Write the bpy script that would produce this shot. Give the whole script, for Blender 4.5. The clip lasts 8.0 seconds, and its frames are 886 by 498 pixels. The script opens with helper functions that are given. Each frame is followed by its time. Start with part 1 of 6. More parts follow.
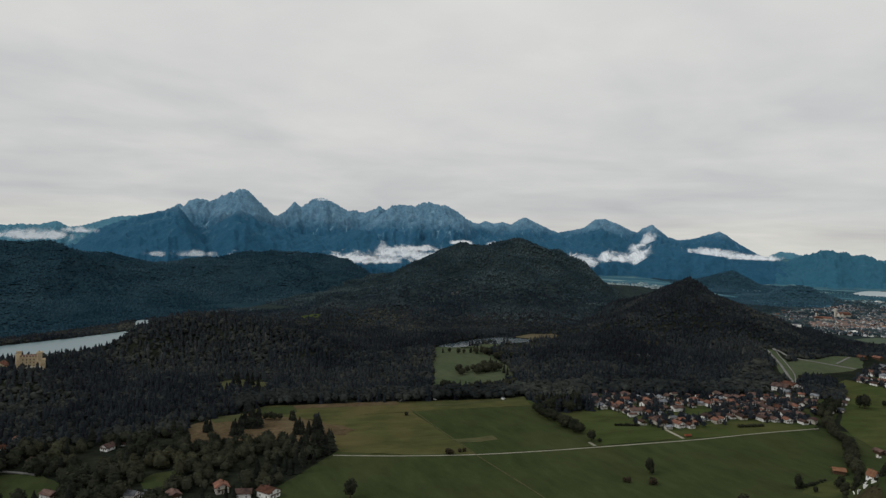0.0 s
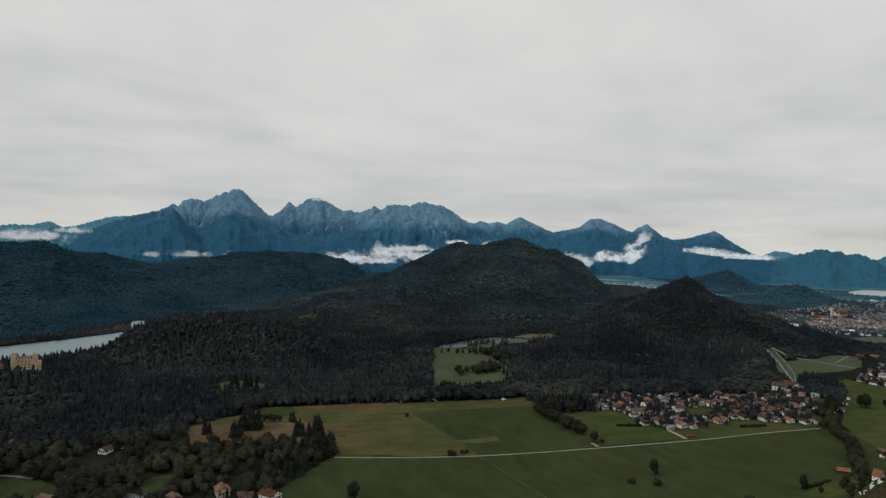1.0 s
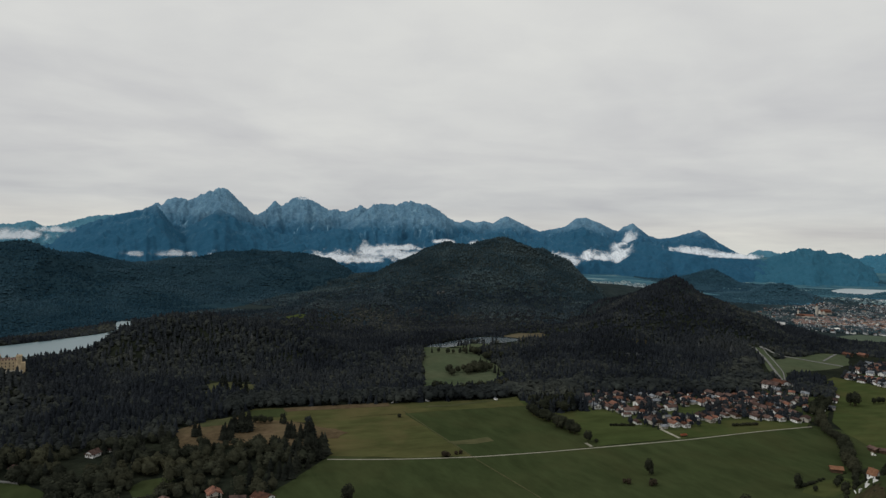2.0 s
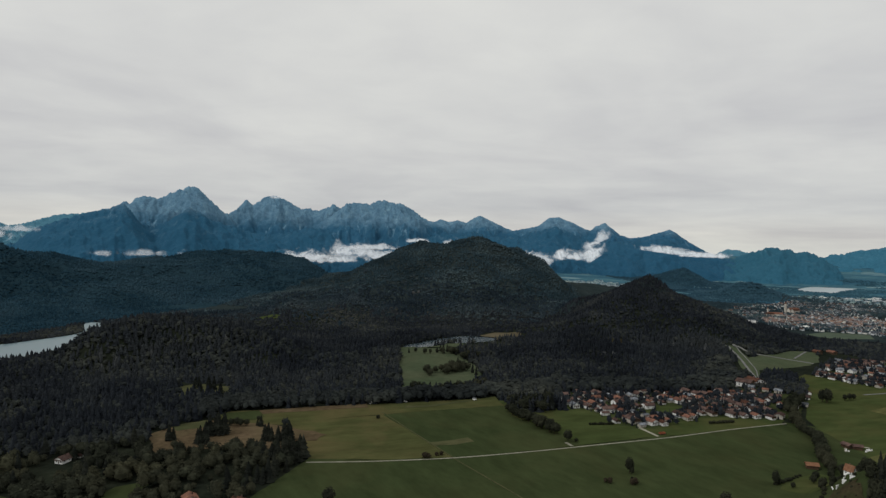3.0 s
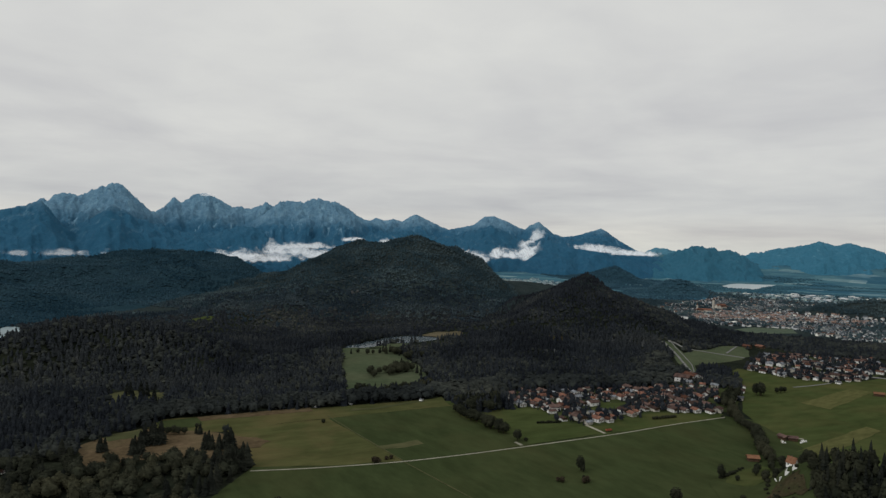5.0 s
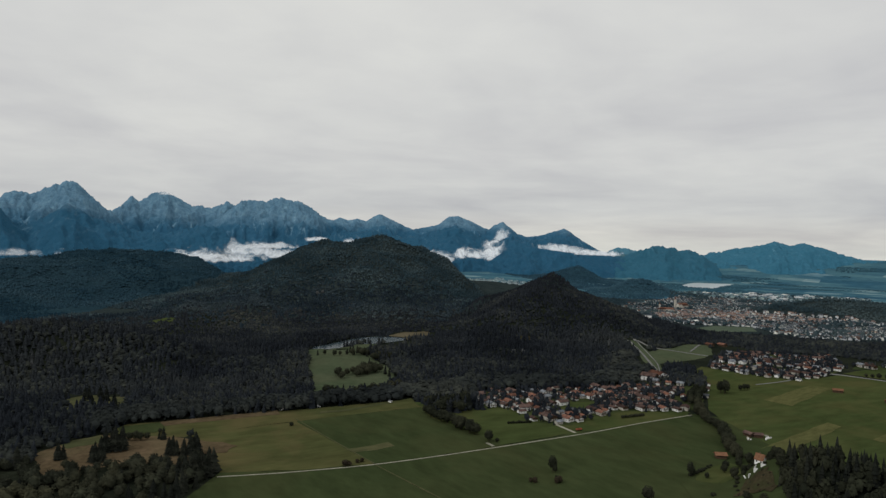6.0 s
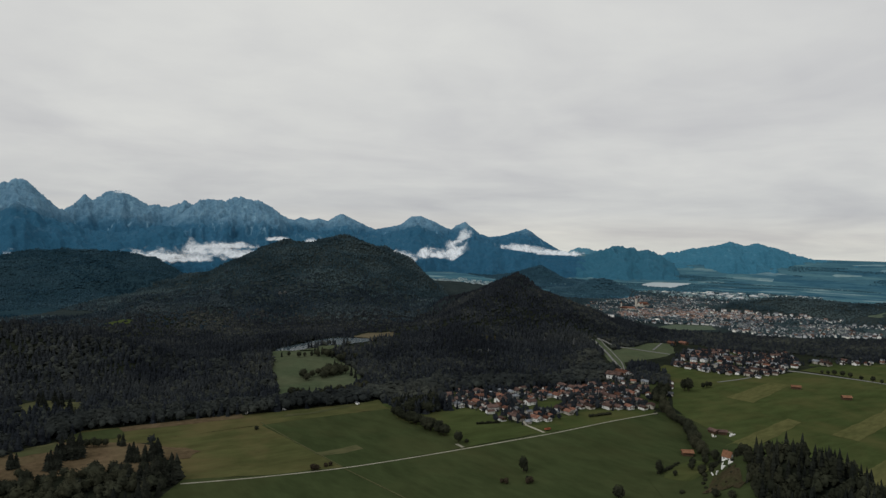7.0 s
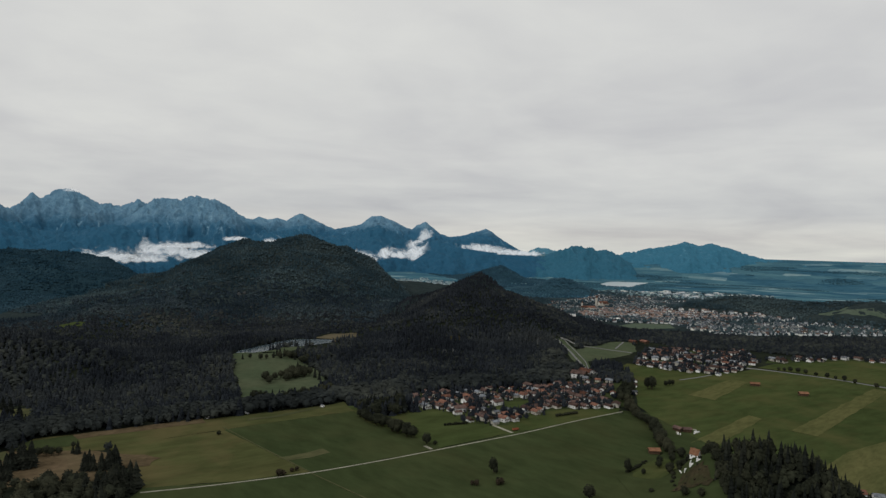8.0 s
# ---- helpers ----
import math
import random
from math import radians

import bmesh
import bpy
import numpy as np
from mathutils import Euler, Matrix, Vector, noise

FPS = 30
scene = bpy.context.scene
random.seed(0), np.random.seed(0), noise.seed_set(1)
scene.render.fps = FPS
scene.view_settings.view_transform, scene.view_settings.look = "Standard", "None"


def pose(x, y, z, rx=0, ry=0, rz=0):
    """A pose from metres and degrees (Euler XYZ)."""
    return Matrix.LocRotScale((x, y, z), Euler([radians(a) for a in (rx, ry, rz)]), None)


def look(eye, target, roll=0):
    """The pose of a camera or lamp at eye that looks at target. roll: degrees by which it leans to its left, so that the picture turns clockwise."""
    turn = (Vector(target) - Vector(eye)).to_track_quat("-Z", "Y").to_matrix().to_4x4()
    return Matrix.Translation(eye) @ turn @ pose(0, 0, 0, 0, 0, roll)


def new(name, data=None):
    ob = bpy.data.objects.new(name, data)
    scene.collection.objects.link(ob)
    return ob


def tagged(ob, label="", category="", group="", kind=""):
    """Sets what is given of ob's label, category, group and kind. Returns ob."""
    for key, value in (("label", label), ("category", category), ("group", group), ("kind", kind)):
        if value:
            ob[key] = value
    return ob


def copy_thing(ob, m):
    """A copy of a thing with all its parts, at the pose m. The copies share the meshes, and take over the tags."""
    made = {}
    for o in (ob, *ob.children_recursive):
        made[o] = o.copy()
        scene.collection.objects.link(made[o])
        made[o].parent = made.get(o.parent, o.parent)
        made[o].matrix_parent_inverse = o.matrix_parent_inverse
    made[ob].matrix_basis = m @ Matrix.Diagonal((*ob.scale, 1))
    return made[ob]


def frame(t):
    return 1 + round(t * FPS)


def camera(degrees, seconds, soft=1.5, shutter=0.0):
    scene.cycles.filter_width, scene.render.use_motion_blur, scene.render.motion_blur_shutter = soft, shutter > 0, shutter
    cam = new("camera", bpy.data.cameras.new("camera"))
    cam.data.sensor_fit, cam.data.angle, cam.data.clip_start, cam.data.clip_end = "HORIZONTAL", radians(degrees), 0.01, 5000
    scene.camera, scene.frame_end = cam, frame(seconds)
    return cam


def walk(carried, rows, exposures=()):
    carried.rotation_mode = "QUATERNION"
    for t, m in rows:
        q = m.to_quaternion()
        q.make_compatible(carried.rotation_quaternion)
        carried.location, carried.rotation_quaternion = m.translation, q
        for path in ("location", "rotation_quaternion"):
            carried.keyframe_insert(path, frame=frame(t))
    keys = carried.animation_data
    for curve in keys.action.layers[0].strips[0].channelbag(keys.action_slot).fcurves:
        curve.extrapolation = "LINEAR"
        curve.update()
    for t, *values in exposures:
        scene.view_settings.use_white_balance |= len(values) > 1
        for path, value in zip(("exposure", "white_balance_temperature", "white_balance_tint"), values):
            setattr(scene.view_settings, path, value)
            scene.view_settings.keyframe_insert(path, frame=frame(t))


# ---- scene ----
cam = camera(65.35, 8.0, soft=1.4)
walk(cam, [
    (0.0, pose(0.00, 0.00, 180.00, 89.391, -1.585, 3.184)),
    (0.5, pose(-3.38, 2.38, 179.71, 89.402, -1.515, 3.059)),
    (1.0, pose(-6.87, 4.90, 179.62, 89.397, -1.491, 2.709)),
    (1.5, pose(-10.57, 7.64, 179.60, 89.372, -1.468, 2.278)),
    (3.0, pose(-21.15, 15.63, 179.27, 89.363, -1.468, -0.774)),
    (3.5, pose(-24.24, 18.60, 179.16, 89.386, -1.433, -2.011)),
    (4.0, pose(-27.49, 21.75, 179.16, 89.373, -1.436, -3.352)),
    (4.5, pose(-30.92, 24.92, 179.10, 89.375, -1.430, -4.774)),
    (6.0, pose(-40.62, 35.27, 178.64, 89.466, -1.458, -9.306)),
    (6.5, pose(-43.48, 38.89, 178.50, 89.500, -1.488, -10.841)),
    (7.0, pose(-46.62, 42.63, 178.21, 89.546, -1.487, -12.507)),
    (7.5, pose(-49.65, 47.11, 177.88, 89.595, -1.479, -14.197)),
    (8.0, pose(-52.76, 51.89, 177.49, 89.639, -1.503, -15.886)),
])

# ---- node helpers ----
def nodes_of(tree):
    tree.nodes.clear()

    def add(kind, settings=None, **inputs):
        n = tree.nodes.new(kind)
        for k, v in (settings or {}).items():
            setattr(n, k, v)
        for k, v in inputs.items():
            s = n.inputs[int(k[1:])] if k[0] == "i" and k[1:].isdigit() else n.inputs[k.replace("_", " ")]
            if isinstance(v, bpy.types.NodeSocket):
                tree.links.new(v, s)
            else:
                s.default_value = v
        return n
    return add


def ramp(add, fac, stops):
    n = add("ShaderNodeValToRGB", Fac=fac)
    els = n.color_ramp.elements
    while len(els) < len(stops):
        els.new(0.5)
    for e, (p, c) in zip(els, stops):
        e.position, e.color = p, (*c, 1)
    return n.outputs[0]


def mixc(add, fac, a, b, mode="MIX"):
    n = add("ShaderNodeMix", {"data_type": "RGBA", "blend_type": mode})
    tree = n.id_data
    for k, v in ((0, fac), (6, a), (7, b)):
        if isinstance(v, bpy.types.NodeSocket):
            tree.links.new(v, n.inputs[k])
        else:
            n.inputs[k].default_value = (*v, 1) if isinstance(v, tuple) and len(v) == 3 else v
    return n.outputs[2]


# ---- overcast sky and weak sun ----
world = bpy.data.worlds.new("overcast_sky")
scene.world = world
world.use_nodes = True
add = nodes_of(world.node_tree)
sky = add("ShaderNodeTexSky", {"sky_type": "NISHITA", "sun_disc": False, "sun_elevation": radians(42), "sun_rotation": radians(245)})
way = add("ShaderNodeTexCoord").outputs["Generated"]
sep = add("ShaderNodeSeparateXYZ", Vector=way)
lift = add("ShaderNodeMath", {"operation": "ADD"}, i0=sep.outputs[2], i1=0.11)
lift = add("ShaderNodeMath", {"operation": "MAXIMUM"}, i0=lift.outputs[0], i1=0.03)
u = add("ShaderNodeMath", {"operation": "DIVIDE"}, i0=sep.outputs[0], i1=lift.outputs[0])
v = add("ShaderNodeMath", {"operation": "DIVIDE"}, i0=sep.outputs[1], i1=lift.outputs[0])
deck = add("ShaderNodeCombineXYZ", X=u.outputs[0], Y=v.outputs[0])
big = add("ShaderNodeTexNoise", Vector=deck.outputs[0], Scale=0.55, Detail=5.0, Roughness=0.5, Distortion=0.6)
fine = add("ShaderNodeTexNoise", Vector=deck.outputs[0], Scale=2.2, Detail=4.0, Roughness=0.55, Distortion=0.3)
cloud = ramp(add, big.outputs[0], [(0.30, (0.56, 0.56, 0.565)), (0.5, (0.655, 0.657, 0.642)), (0.7, (0.725, 0.725, 0.695))])
veil = ramp(add, fine.outputs[0], [(0.3, (0.95, 0.95, 0.955)), (0.65, (1.02, 1.02, 1.01))])
cloud = mixc(add, 1.0, cloud, veil, "MULTIPLY")
low = ramp(add, sep.outputs[2], [(0.0, (0.93, 0.93, 0.9)), (0.02, (0.93, 0.92, 0.9)), (0.05, (0.8, 0.81, 0.84)), (0.12, (0.93, 0.93, 0.94)), (0.3, (1.0, 1.0, 1.0))])
cloud = mixc(add, 1.0, cloud, low, "MULTIPLY")
thin = add("ShaderNodeVectorMath", {"operation": "SCALE"}, i0=sky.outputs[0], Scale=0.004)
both = mixc(add, 1.0, cloud, thin.outputs[0], "ADD")
add("ShaderNodeOutputWorld", Surface=add("ShaderNodeBackground", Color=both, Strength=1.0).outputs[0])

sun = new("sun", bpy.data.lights.new("sun", "SUN"))
sun.data.energy, sun.data.angle, sun.data.color = 0.9, radians(22), (1.0, 0.97, 0.92)
sun.matrix_world = look((-900, -420, 900), (0, 0, 0))


# ---- materials ----
def material(name, dark, light, scale, rough=0.9, mid=None, grain=None, island=0.0, bump=0.0, thing=0.0, spec=0.0, stretch=None, metal=0.0, patch=None):
    """Two scales of noise between dark and light, with variation by piece or by thing."""
    m = bpy.data.materials.new(name)
    m.use_nodes = True
    add = nodes_of(m.node_tree)
    geo = add("ShaderNodeNewGeometry")
    spot = geo.outputs["Position"]
    if stretch:
        spot = add("ShaderNodeMapping", {"vector_type": "TEXTURE"}, Vector=spot, Rotation=(0, 0, radians(stretch[0])), Scale=stretch[1]).outputs[0]
    n1 = add("ShaderNodeTexNoise", Vector=spot, Scale=scale, Detail=4.0, Roughness=0.6)
    n2 = add("ShaderNodeTexNoise", Vector=spot, Scale=scale * 9, Detail=3.0, Roughness=0.65)
    stops = [(0.32, dark), (0.68, light)] if not mid else [(0.3, dark), (0.5, mid), (0.7, light)]
    c = ramp(add, n1.outputs[0], stops)
    g = grain if grain is not None else 0.3
    c = mixc(add, 1.0, c, ramp(add, n2.outputs[0], [(0.3, (1 - g,) * 3), (0.7, (1 + g,) * 3)]), "MULTIPLY")
    if patch:
        n3 = add("ShaderNodeTexNoise", Vector=geo.outputs["Position"], Scale=patch[1], Detail=5.0, Roughness=0.6, Distortion=0.4)
        c = mixc(add, add("ShaderNodeMapRange", Value=n3.outputs[0], i1=0.46, i2=0.72, i3=0.0, i4=patch[2]).outputs[0], c, patch[0])
    if island:
        c = mixc(add, 1.0, c, ramp(add, geo.outputs["Random Per Island"], [(0, (1 - island,) * 3), (0.6, (1, 1, 1)), (1, (1 + island, 1 + island * 0.8, 1 + island * 0.3))]), "MULTIPLY")
    if thing:
        c = mixc(add, 1.0, c, ramp(add, add("ShaderNodeObjectInfo").outputs["Random"], [(0, (1 - thing,) * 3), (1, (1 + thing,) * 3)]), "MULTIPLY")
    b = add("ShaderNodeBsdfPrincipled", Base_Color=c, Roughness=rough, Metallic=metal)
    b.inputs["Specular IOR Level"].default_value = spec
    if bump:
        k = add("ShaderNodeBump", Strength=0.6, Distance=bump, Height=n2.outputs[0])
        m.node_tree.links.new(k.outputs[0], b.inputs["Normal"])
    add("ShaderNodeOutputMaterial", Surface=b.outputs[0])
    return m


M_SOIL = material("woodland_floor", (0.01063, 0.01395, 0.01085), (0.02295, 0.027, 0.0182), 0.02, bump=0.5)
M_GRASS = material("meadow_grass", (0.038, 0.05176, 0.0189), (0.05558, 0.0676, 0.02573), 0.008, mid=(0.04481, 0.05916, 0.02153), grain=0.2, bump=0.1, stretch=(19, (2.568, 0.981, 1)), patch=((0.08393, 0.07857, 0.03255), 0.011, 0.7))
M_GRASS_DRY = material("yellowing_grass", (0.04782, 0.05745, 0.02252), (0.07299, 0.07413, 0.03061), 0.009, grain=0.2, bump=0.1, stretch=(19, (2.4, 0.9, 1.0)), patch=((0.1182, 0.09143, 0.04505), 0.013, 0.7))
# Farther meadows: these two grasses are lightened and blued for haze.
M_GRASS_FAR = material("hazed_far_grass", (0.05, 0.067, 0.038), (0.072, 0.087, 0.052), 0.010, grain=0.16, bump=0.1, patch=((0.078, 0.083, 0.05), 0.02, 0.5))
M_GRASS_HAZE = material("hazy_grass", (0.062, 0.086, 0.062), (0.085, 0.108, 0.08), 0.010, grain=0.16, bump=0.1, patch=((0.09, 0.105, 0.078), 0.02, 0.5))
M_GRASS_DEEP = material("lush_grass", (0.03241, 0.04443, 0.01875), (0.0414, 0.05242, 0.02274), 0.007, mid=(0.0364, 0.04842, 0.02044), grain=0.2, bump=0.1, stretch=(-62, (2.2, 0.9, 1.0)), patch=((0.05586, 0.05791, 0.02593), 0.009, 0.55))
M_GRASS_PALE = material("cut_grass", (0.056, 0.062, 0.03), (0.082, 0.081, 0.041), 0.02, grain=0.2, bump=0.1, stretch=(30, (3.0, 0.8, 1.0)), patch=((0.046, 0.057, 0.026), 0.03, 0.8))
M_TAN = material("dry_stubble", (0.068, 0.052, 0.031), (0.118, 0.086, 0.054), 0.02, mid=(0.09, 0.067, 0.04), grain=0.25, bump=0.1, patch=((0.088, 0.08, 0.042), 0.02, 0.4))
M_BROWN = material("dry_bank", (0.032, 0.02924, 0.01764), (0.056, 0.04644, 0.02688), 0.05, grain=0.3, bump=0.2, patch=((0.032, 0.04128, 0.01764), 0.06, 0.9))
M_TRACK = material("gravel_track", (0.2, 0.195, 0.155), (0.32, 0.31, 0.25), 0.08, grain=0.2)
M_REED = material("tan_reeds", (0.07, 0.062, 0.04), (0.115, 0.098, 0.064), 0.03, grain=0.25, bump=0.2)
M_ASPHALT = material("asphalt_road", (0.13, 0.132, 0.128), (0.2, 0.202, 0.195), 0.05, grain=0.15)


def forest_material(name, dark, light, olive, size, uneven, spread):
    """Tree crowns: stands of differing kind, blotches a few trees wide, leaf grain, and one tree darker than the next."""
    m = bpy.data.materials.new(name)
    m.use_nodes = True
    add = nodes_of(m.node_tree)
    geo = add("ShaderNodeNewGeometry")
    spot = geo.outputs["Position"]
    stands = add("ShaderNodeTexNoise", Vector=spot, Scale=0.007 / size, Detail=5.0, Roughness=0.62, Distortion=0.5)
    blotch = add("ShaderNodeTexNoise", Vector=spot, Scale=0.045 / size, Detail=4.0, Roughness=0.65)
    grain = add("ShaderNodeTexNoise", Vector=spot, Scale=0.5 / size, Detail=3.0, Roughness=0.65)
    c = mixc(add, ramp(add, blotch.outputs[0], [(0.36, (0, 0, 0)), (0.64, (1, 1, 1))]), dark, light)
    c = mixc(add, add("ShaderNodeMapRange", Value=stands.outputs[0], i1=0.48, i2=0.66, i3=0.0, i4=0.85).outputs[0], c, olive)
    c = mixc(add, 1.0, c, ramp(add, stands.outputs[0], [(0.34, (1 - uneven,) * 3), (0.5, (1, 1, 1)), (0.66, (1 + 0.7 * uneven,) * 3)]), "MULTIPLY")
    c = mixc(add, 1.0, c, ramp(add, grain.outputs[0], [(0.32, (0.84,) * 3), (0.68, (1.16,) * 3)]), "MULTIPLY")
    c = mixc(add, 1.0, c, ramp(add, geo.outputs["Random Per Island"], [(0.0, (1 - spread,) * 3), (0.55, (1.0, 1.0, 1.0)), (0.85, (1 + 0.6 * spread,) * 3), (1.0, (1 + 1.1 * spread, 1 + 1.1 * spread, 1 + 0.9 * spread))]), "MULTIPLY")
    b = add("ShaderNodeBsdfPrincipled", Base_Color=c, Roughness=0.9, Normal=add("ShaderNodeBump", Strength=0.6, Distance=0.5, Height=grain.outputs[0]).outputs[0])
    b.inputs["Specular IOR Level"].default_value = 0.0
    add("ShaderNodeOutputMaterial", Surface=b.outputs[0])
    return m


# Air haze is put into the tree colours: bluer, paler copies with distance.
M_FIR = forest_material("spruce_needles", (0.01463, 0.01794, 0.023), (0.02382, 0.02832, 0.03422), (0.02979, 0.03351, 0.03365), 1.0, 0.3, 0.22)
M_LEAF = forest_material("broad_leaves", (0.0186, 0.02221, 0.02377), (0.03244, 0.03785, 0.03594), (0.04007, 0.0429, 0.03539), 1.0, 0.3, 0.26)
# Near copies of the same trees, darker and greener without the haze tint.
M_FIR_NEAR = forest_material("near_spruce_needles", (0.01129, 0.01342, 0.0119), (0.02097, 0.02383, 0.02018), (0.02687, 0.02845, 0.0207), 0.7, 0.25, 0.25)
M_LEAF_NEAR = forest_material("near_broad_leaves", (0.01537, 0.01788, 0.01288), (0.03129, 0.03478, 0.02318), (0.03953, 0.03974, 0.02524), 0.7, 0.25, 0.28)
M_LEAF_GARDEN = forest_material("garden_leaves", (0.01551, 0.01788, 0.0135), (0.0357, 0.03953, 0.02823), (0.04322, 0.04283, 0.02619), 0.6, 0.25, 0.28)
M_FIR_LOW = forest_material("thin_haze_spruce", (0.01614, 0.02558, 0.03464), (0.02593, 0.03809, 0.04861), (0.03375, 0.04463, 0.04801), 1.3, 0.36, 0.2)
M_LEAF_LOW = forest_material("thin_haze_leaves", (0.0199, 0.0304, 0.03961), (0.03269, 0.04641, 0.05509), (0.0412, 0.05282, 0.05385), 1.3, 0.36, 0.2)
M_FIR_MID = forest_material("mid_haze_spruce", (0.02087, 0.03773, 0.04791), (0.03156, 0.0527, 0.06349), (0.04276, 0.05937, 0.06176), 1.6, 0.42, 0.2)
M_LEAF_MID = forest_material("mid_haze_leaves", (0.02492, 0.04245, 0.05195), (0.03689, 0.05768, 0.06753), (0.04685, 0.06313, 0.06406), 1.6, 0.42, 0.2)
M_FIR_FAR = forest_material("far_haze_spruce", (0.01334, 0.03528, 0.05346), (0.01932, 0.04655, 0.0675), (0.02944, 0.05292, 0.0675), 2.0, 0.45, 0.12)
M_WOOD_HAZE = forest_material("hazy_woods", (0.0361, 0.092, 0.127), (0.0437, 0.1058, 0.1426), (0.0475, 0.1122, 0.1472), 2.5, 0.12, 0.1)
M_FIR_HAZE = forest_material("deep_haze_spruce", (0.02186, 0.05363, 0.08068), (0.02981, 0.06962, 0.1001), (0.03776, 0.07715, 0.1021), 2.2, 0.3, 0.08)
# The same woodland floor with haze blue mixed into its farther colours.
M_SOIL_MID = material("mid_haze_floor", (0.01802, 0.027, 0.0288), (0.02968, 0.04, 0.0405), 0.02, bump=0.5)
M_SOIL_FAR = material("far_haze_floor", (0.014, 0.033, 0.045), (0.021, 0.044, 0.058), 0.02, bump=0.5)
M_SOIL_HAZE = material("deep_haze_floor", (0.02, 0.05, 0.07), (0.028, 0.066, 0.09), 0.02, bump=0.5)
M_RUST = material("rusty_leaves", (0.027, 0.023, 0.017), (0.05, 0.041, 0.028), 0.2, grain=0.3, island=0.25)
M_BARK = material("bark", (0.03, 0.024, 0.018), (0.07, 0.055, 0.04), 1.0, bump=0.05)
M_WHITE = material("white_render", (0.7, 0.7, 0.685), (0.88, 0.88, 0.865), 0.4, grain=0.06, thing=0.1)
M_CREAM = material("cream_render", (0.36, 0.34, 0.3), (0.56, 0.53, 0.47), 0.4, grain=0.08, thing=0.25)
M_TIMBER = material("dark_timber", (0.05, 0.034, 0.024), (0.11, 0.072, 0.048), 0.8, grain=0.3)
M_TILE = material("red_clay_tiles", (0.06734, 0.03913, 0.03274), (0.1916, 0.09279, 0.06336), 0.25, grain=0.3, thing=0.55, island=0.45)
M_TILE_BROWN = material("brown_roof_tiles", (0.04968, 0.03519, 0.03238), (0.1242, 0.08073, 0.06882), 0.25, grain=0.3, thing=0.5, island=0.4)
M_SLATE = material("grey_roof_tiles", (0.07, 0.078, 0.088), (0.2, 0.215, 0.235), 0.25, grain=0.25, thing=0.5, island=0.45)
# Town roof grey leans blue for the haze over the town.
M_TOWN_ROOF = material("hazed_grey_roofs", (0.055, 0.065, 0.077), (0.15, 0.168, 0.188), 0.25, grain=0.25, island=0.5)
M_OLD_ROOF = material("pale_old_tiles", (0.14, 0.105, 0.096), (0.27, 0.195, 0.172), 0.25, grain=0.25, island=0.35)
M_TOWN_WALL = material("greyish_white_render", (0.46, 0.4887, 0.5175), (0.805, 0.828, 0.851), 0.2, grain=0.1, island=0.3)
# Far houses: blue haze is mixed into the wall and roof colours.
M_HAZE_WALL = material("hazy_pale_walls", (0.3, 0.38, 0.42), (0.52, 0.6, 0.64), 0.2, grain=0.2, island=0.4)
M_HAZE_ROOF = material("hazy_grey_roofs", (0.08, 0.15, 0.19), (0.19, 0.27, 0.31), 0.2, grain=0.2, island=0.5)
M_BARN_ROOF = material("orange_barn_tiles", (0.1394, 0.0697, 0.04264), (0.2296, 0.123, 0.0738), 0.3, grain=0.3, thing=0.15)
M_GRASS_MOWN = material("mown_grass", (0.066, 0.0726, 0.02862), (0.0968, 0.0946, 0.03922), 0.02, grain=0.2, bump=0.1, stretch=(30, (3.0, 0.8, 1.0)))
M_PANE = material("dark_window_glass", (0.02, 0.024, 0.028), (0.035, 0.04, 0.045), 0.5, rough=0.12, spec=0.5)
M_OCHRE = material("ochre_castle_render", (0.36, 0.28, 0.18), (0.55, 0.45, 0.3), 0.15, grain=0.2)
M_ROCK = material("limestone_cliff", (0.0363, 0.04092, 0.04356), (0.099, 0.1043, 0.1056), 0.09, grain=0.35, bump=1.0)


def water_material(name, tint, rough):
    m = bpy.data.materials.new(name)
    m.use_nodes = True
    add = nodes_of(m.node_tree)
    spot = add("ShaderNodeNewGeometry").outputs["Position"]
    rip = add("ShaderNodeTexNoise", Vector=spot, Scale=0.35, Detail=3.0)
    k = add("ShaderNodeBump", Strength=0.1, Distance=0.2, Height=rip.outputs[0])
    b = add("ShaderNodeBsdfPrincipled", Base_Color=(*tint, 1), Roughness=rough, IOR=1.33, Normal=k.outputs[0])
    b.inputs["Specular IOR Level"].default_value = 1.0
    add("ShaderNodeOutputMaterial", Surface=b.outputs[0])
    return m


M_LAKE = water_material("lake_water", (0.14, 0.21, 0.235), 0.36)
# Far lake: sky reflection and haze are lightened into the water colour.
M_LAKE_FAR = water_material("hazed_lake_water", (0.34, 0.4, 0.42), 0.36)
M_POND = water_material("pond_water", (0.05, 0.072, 0.085), 0.18)


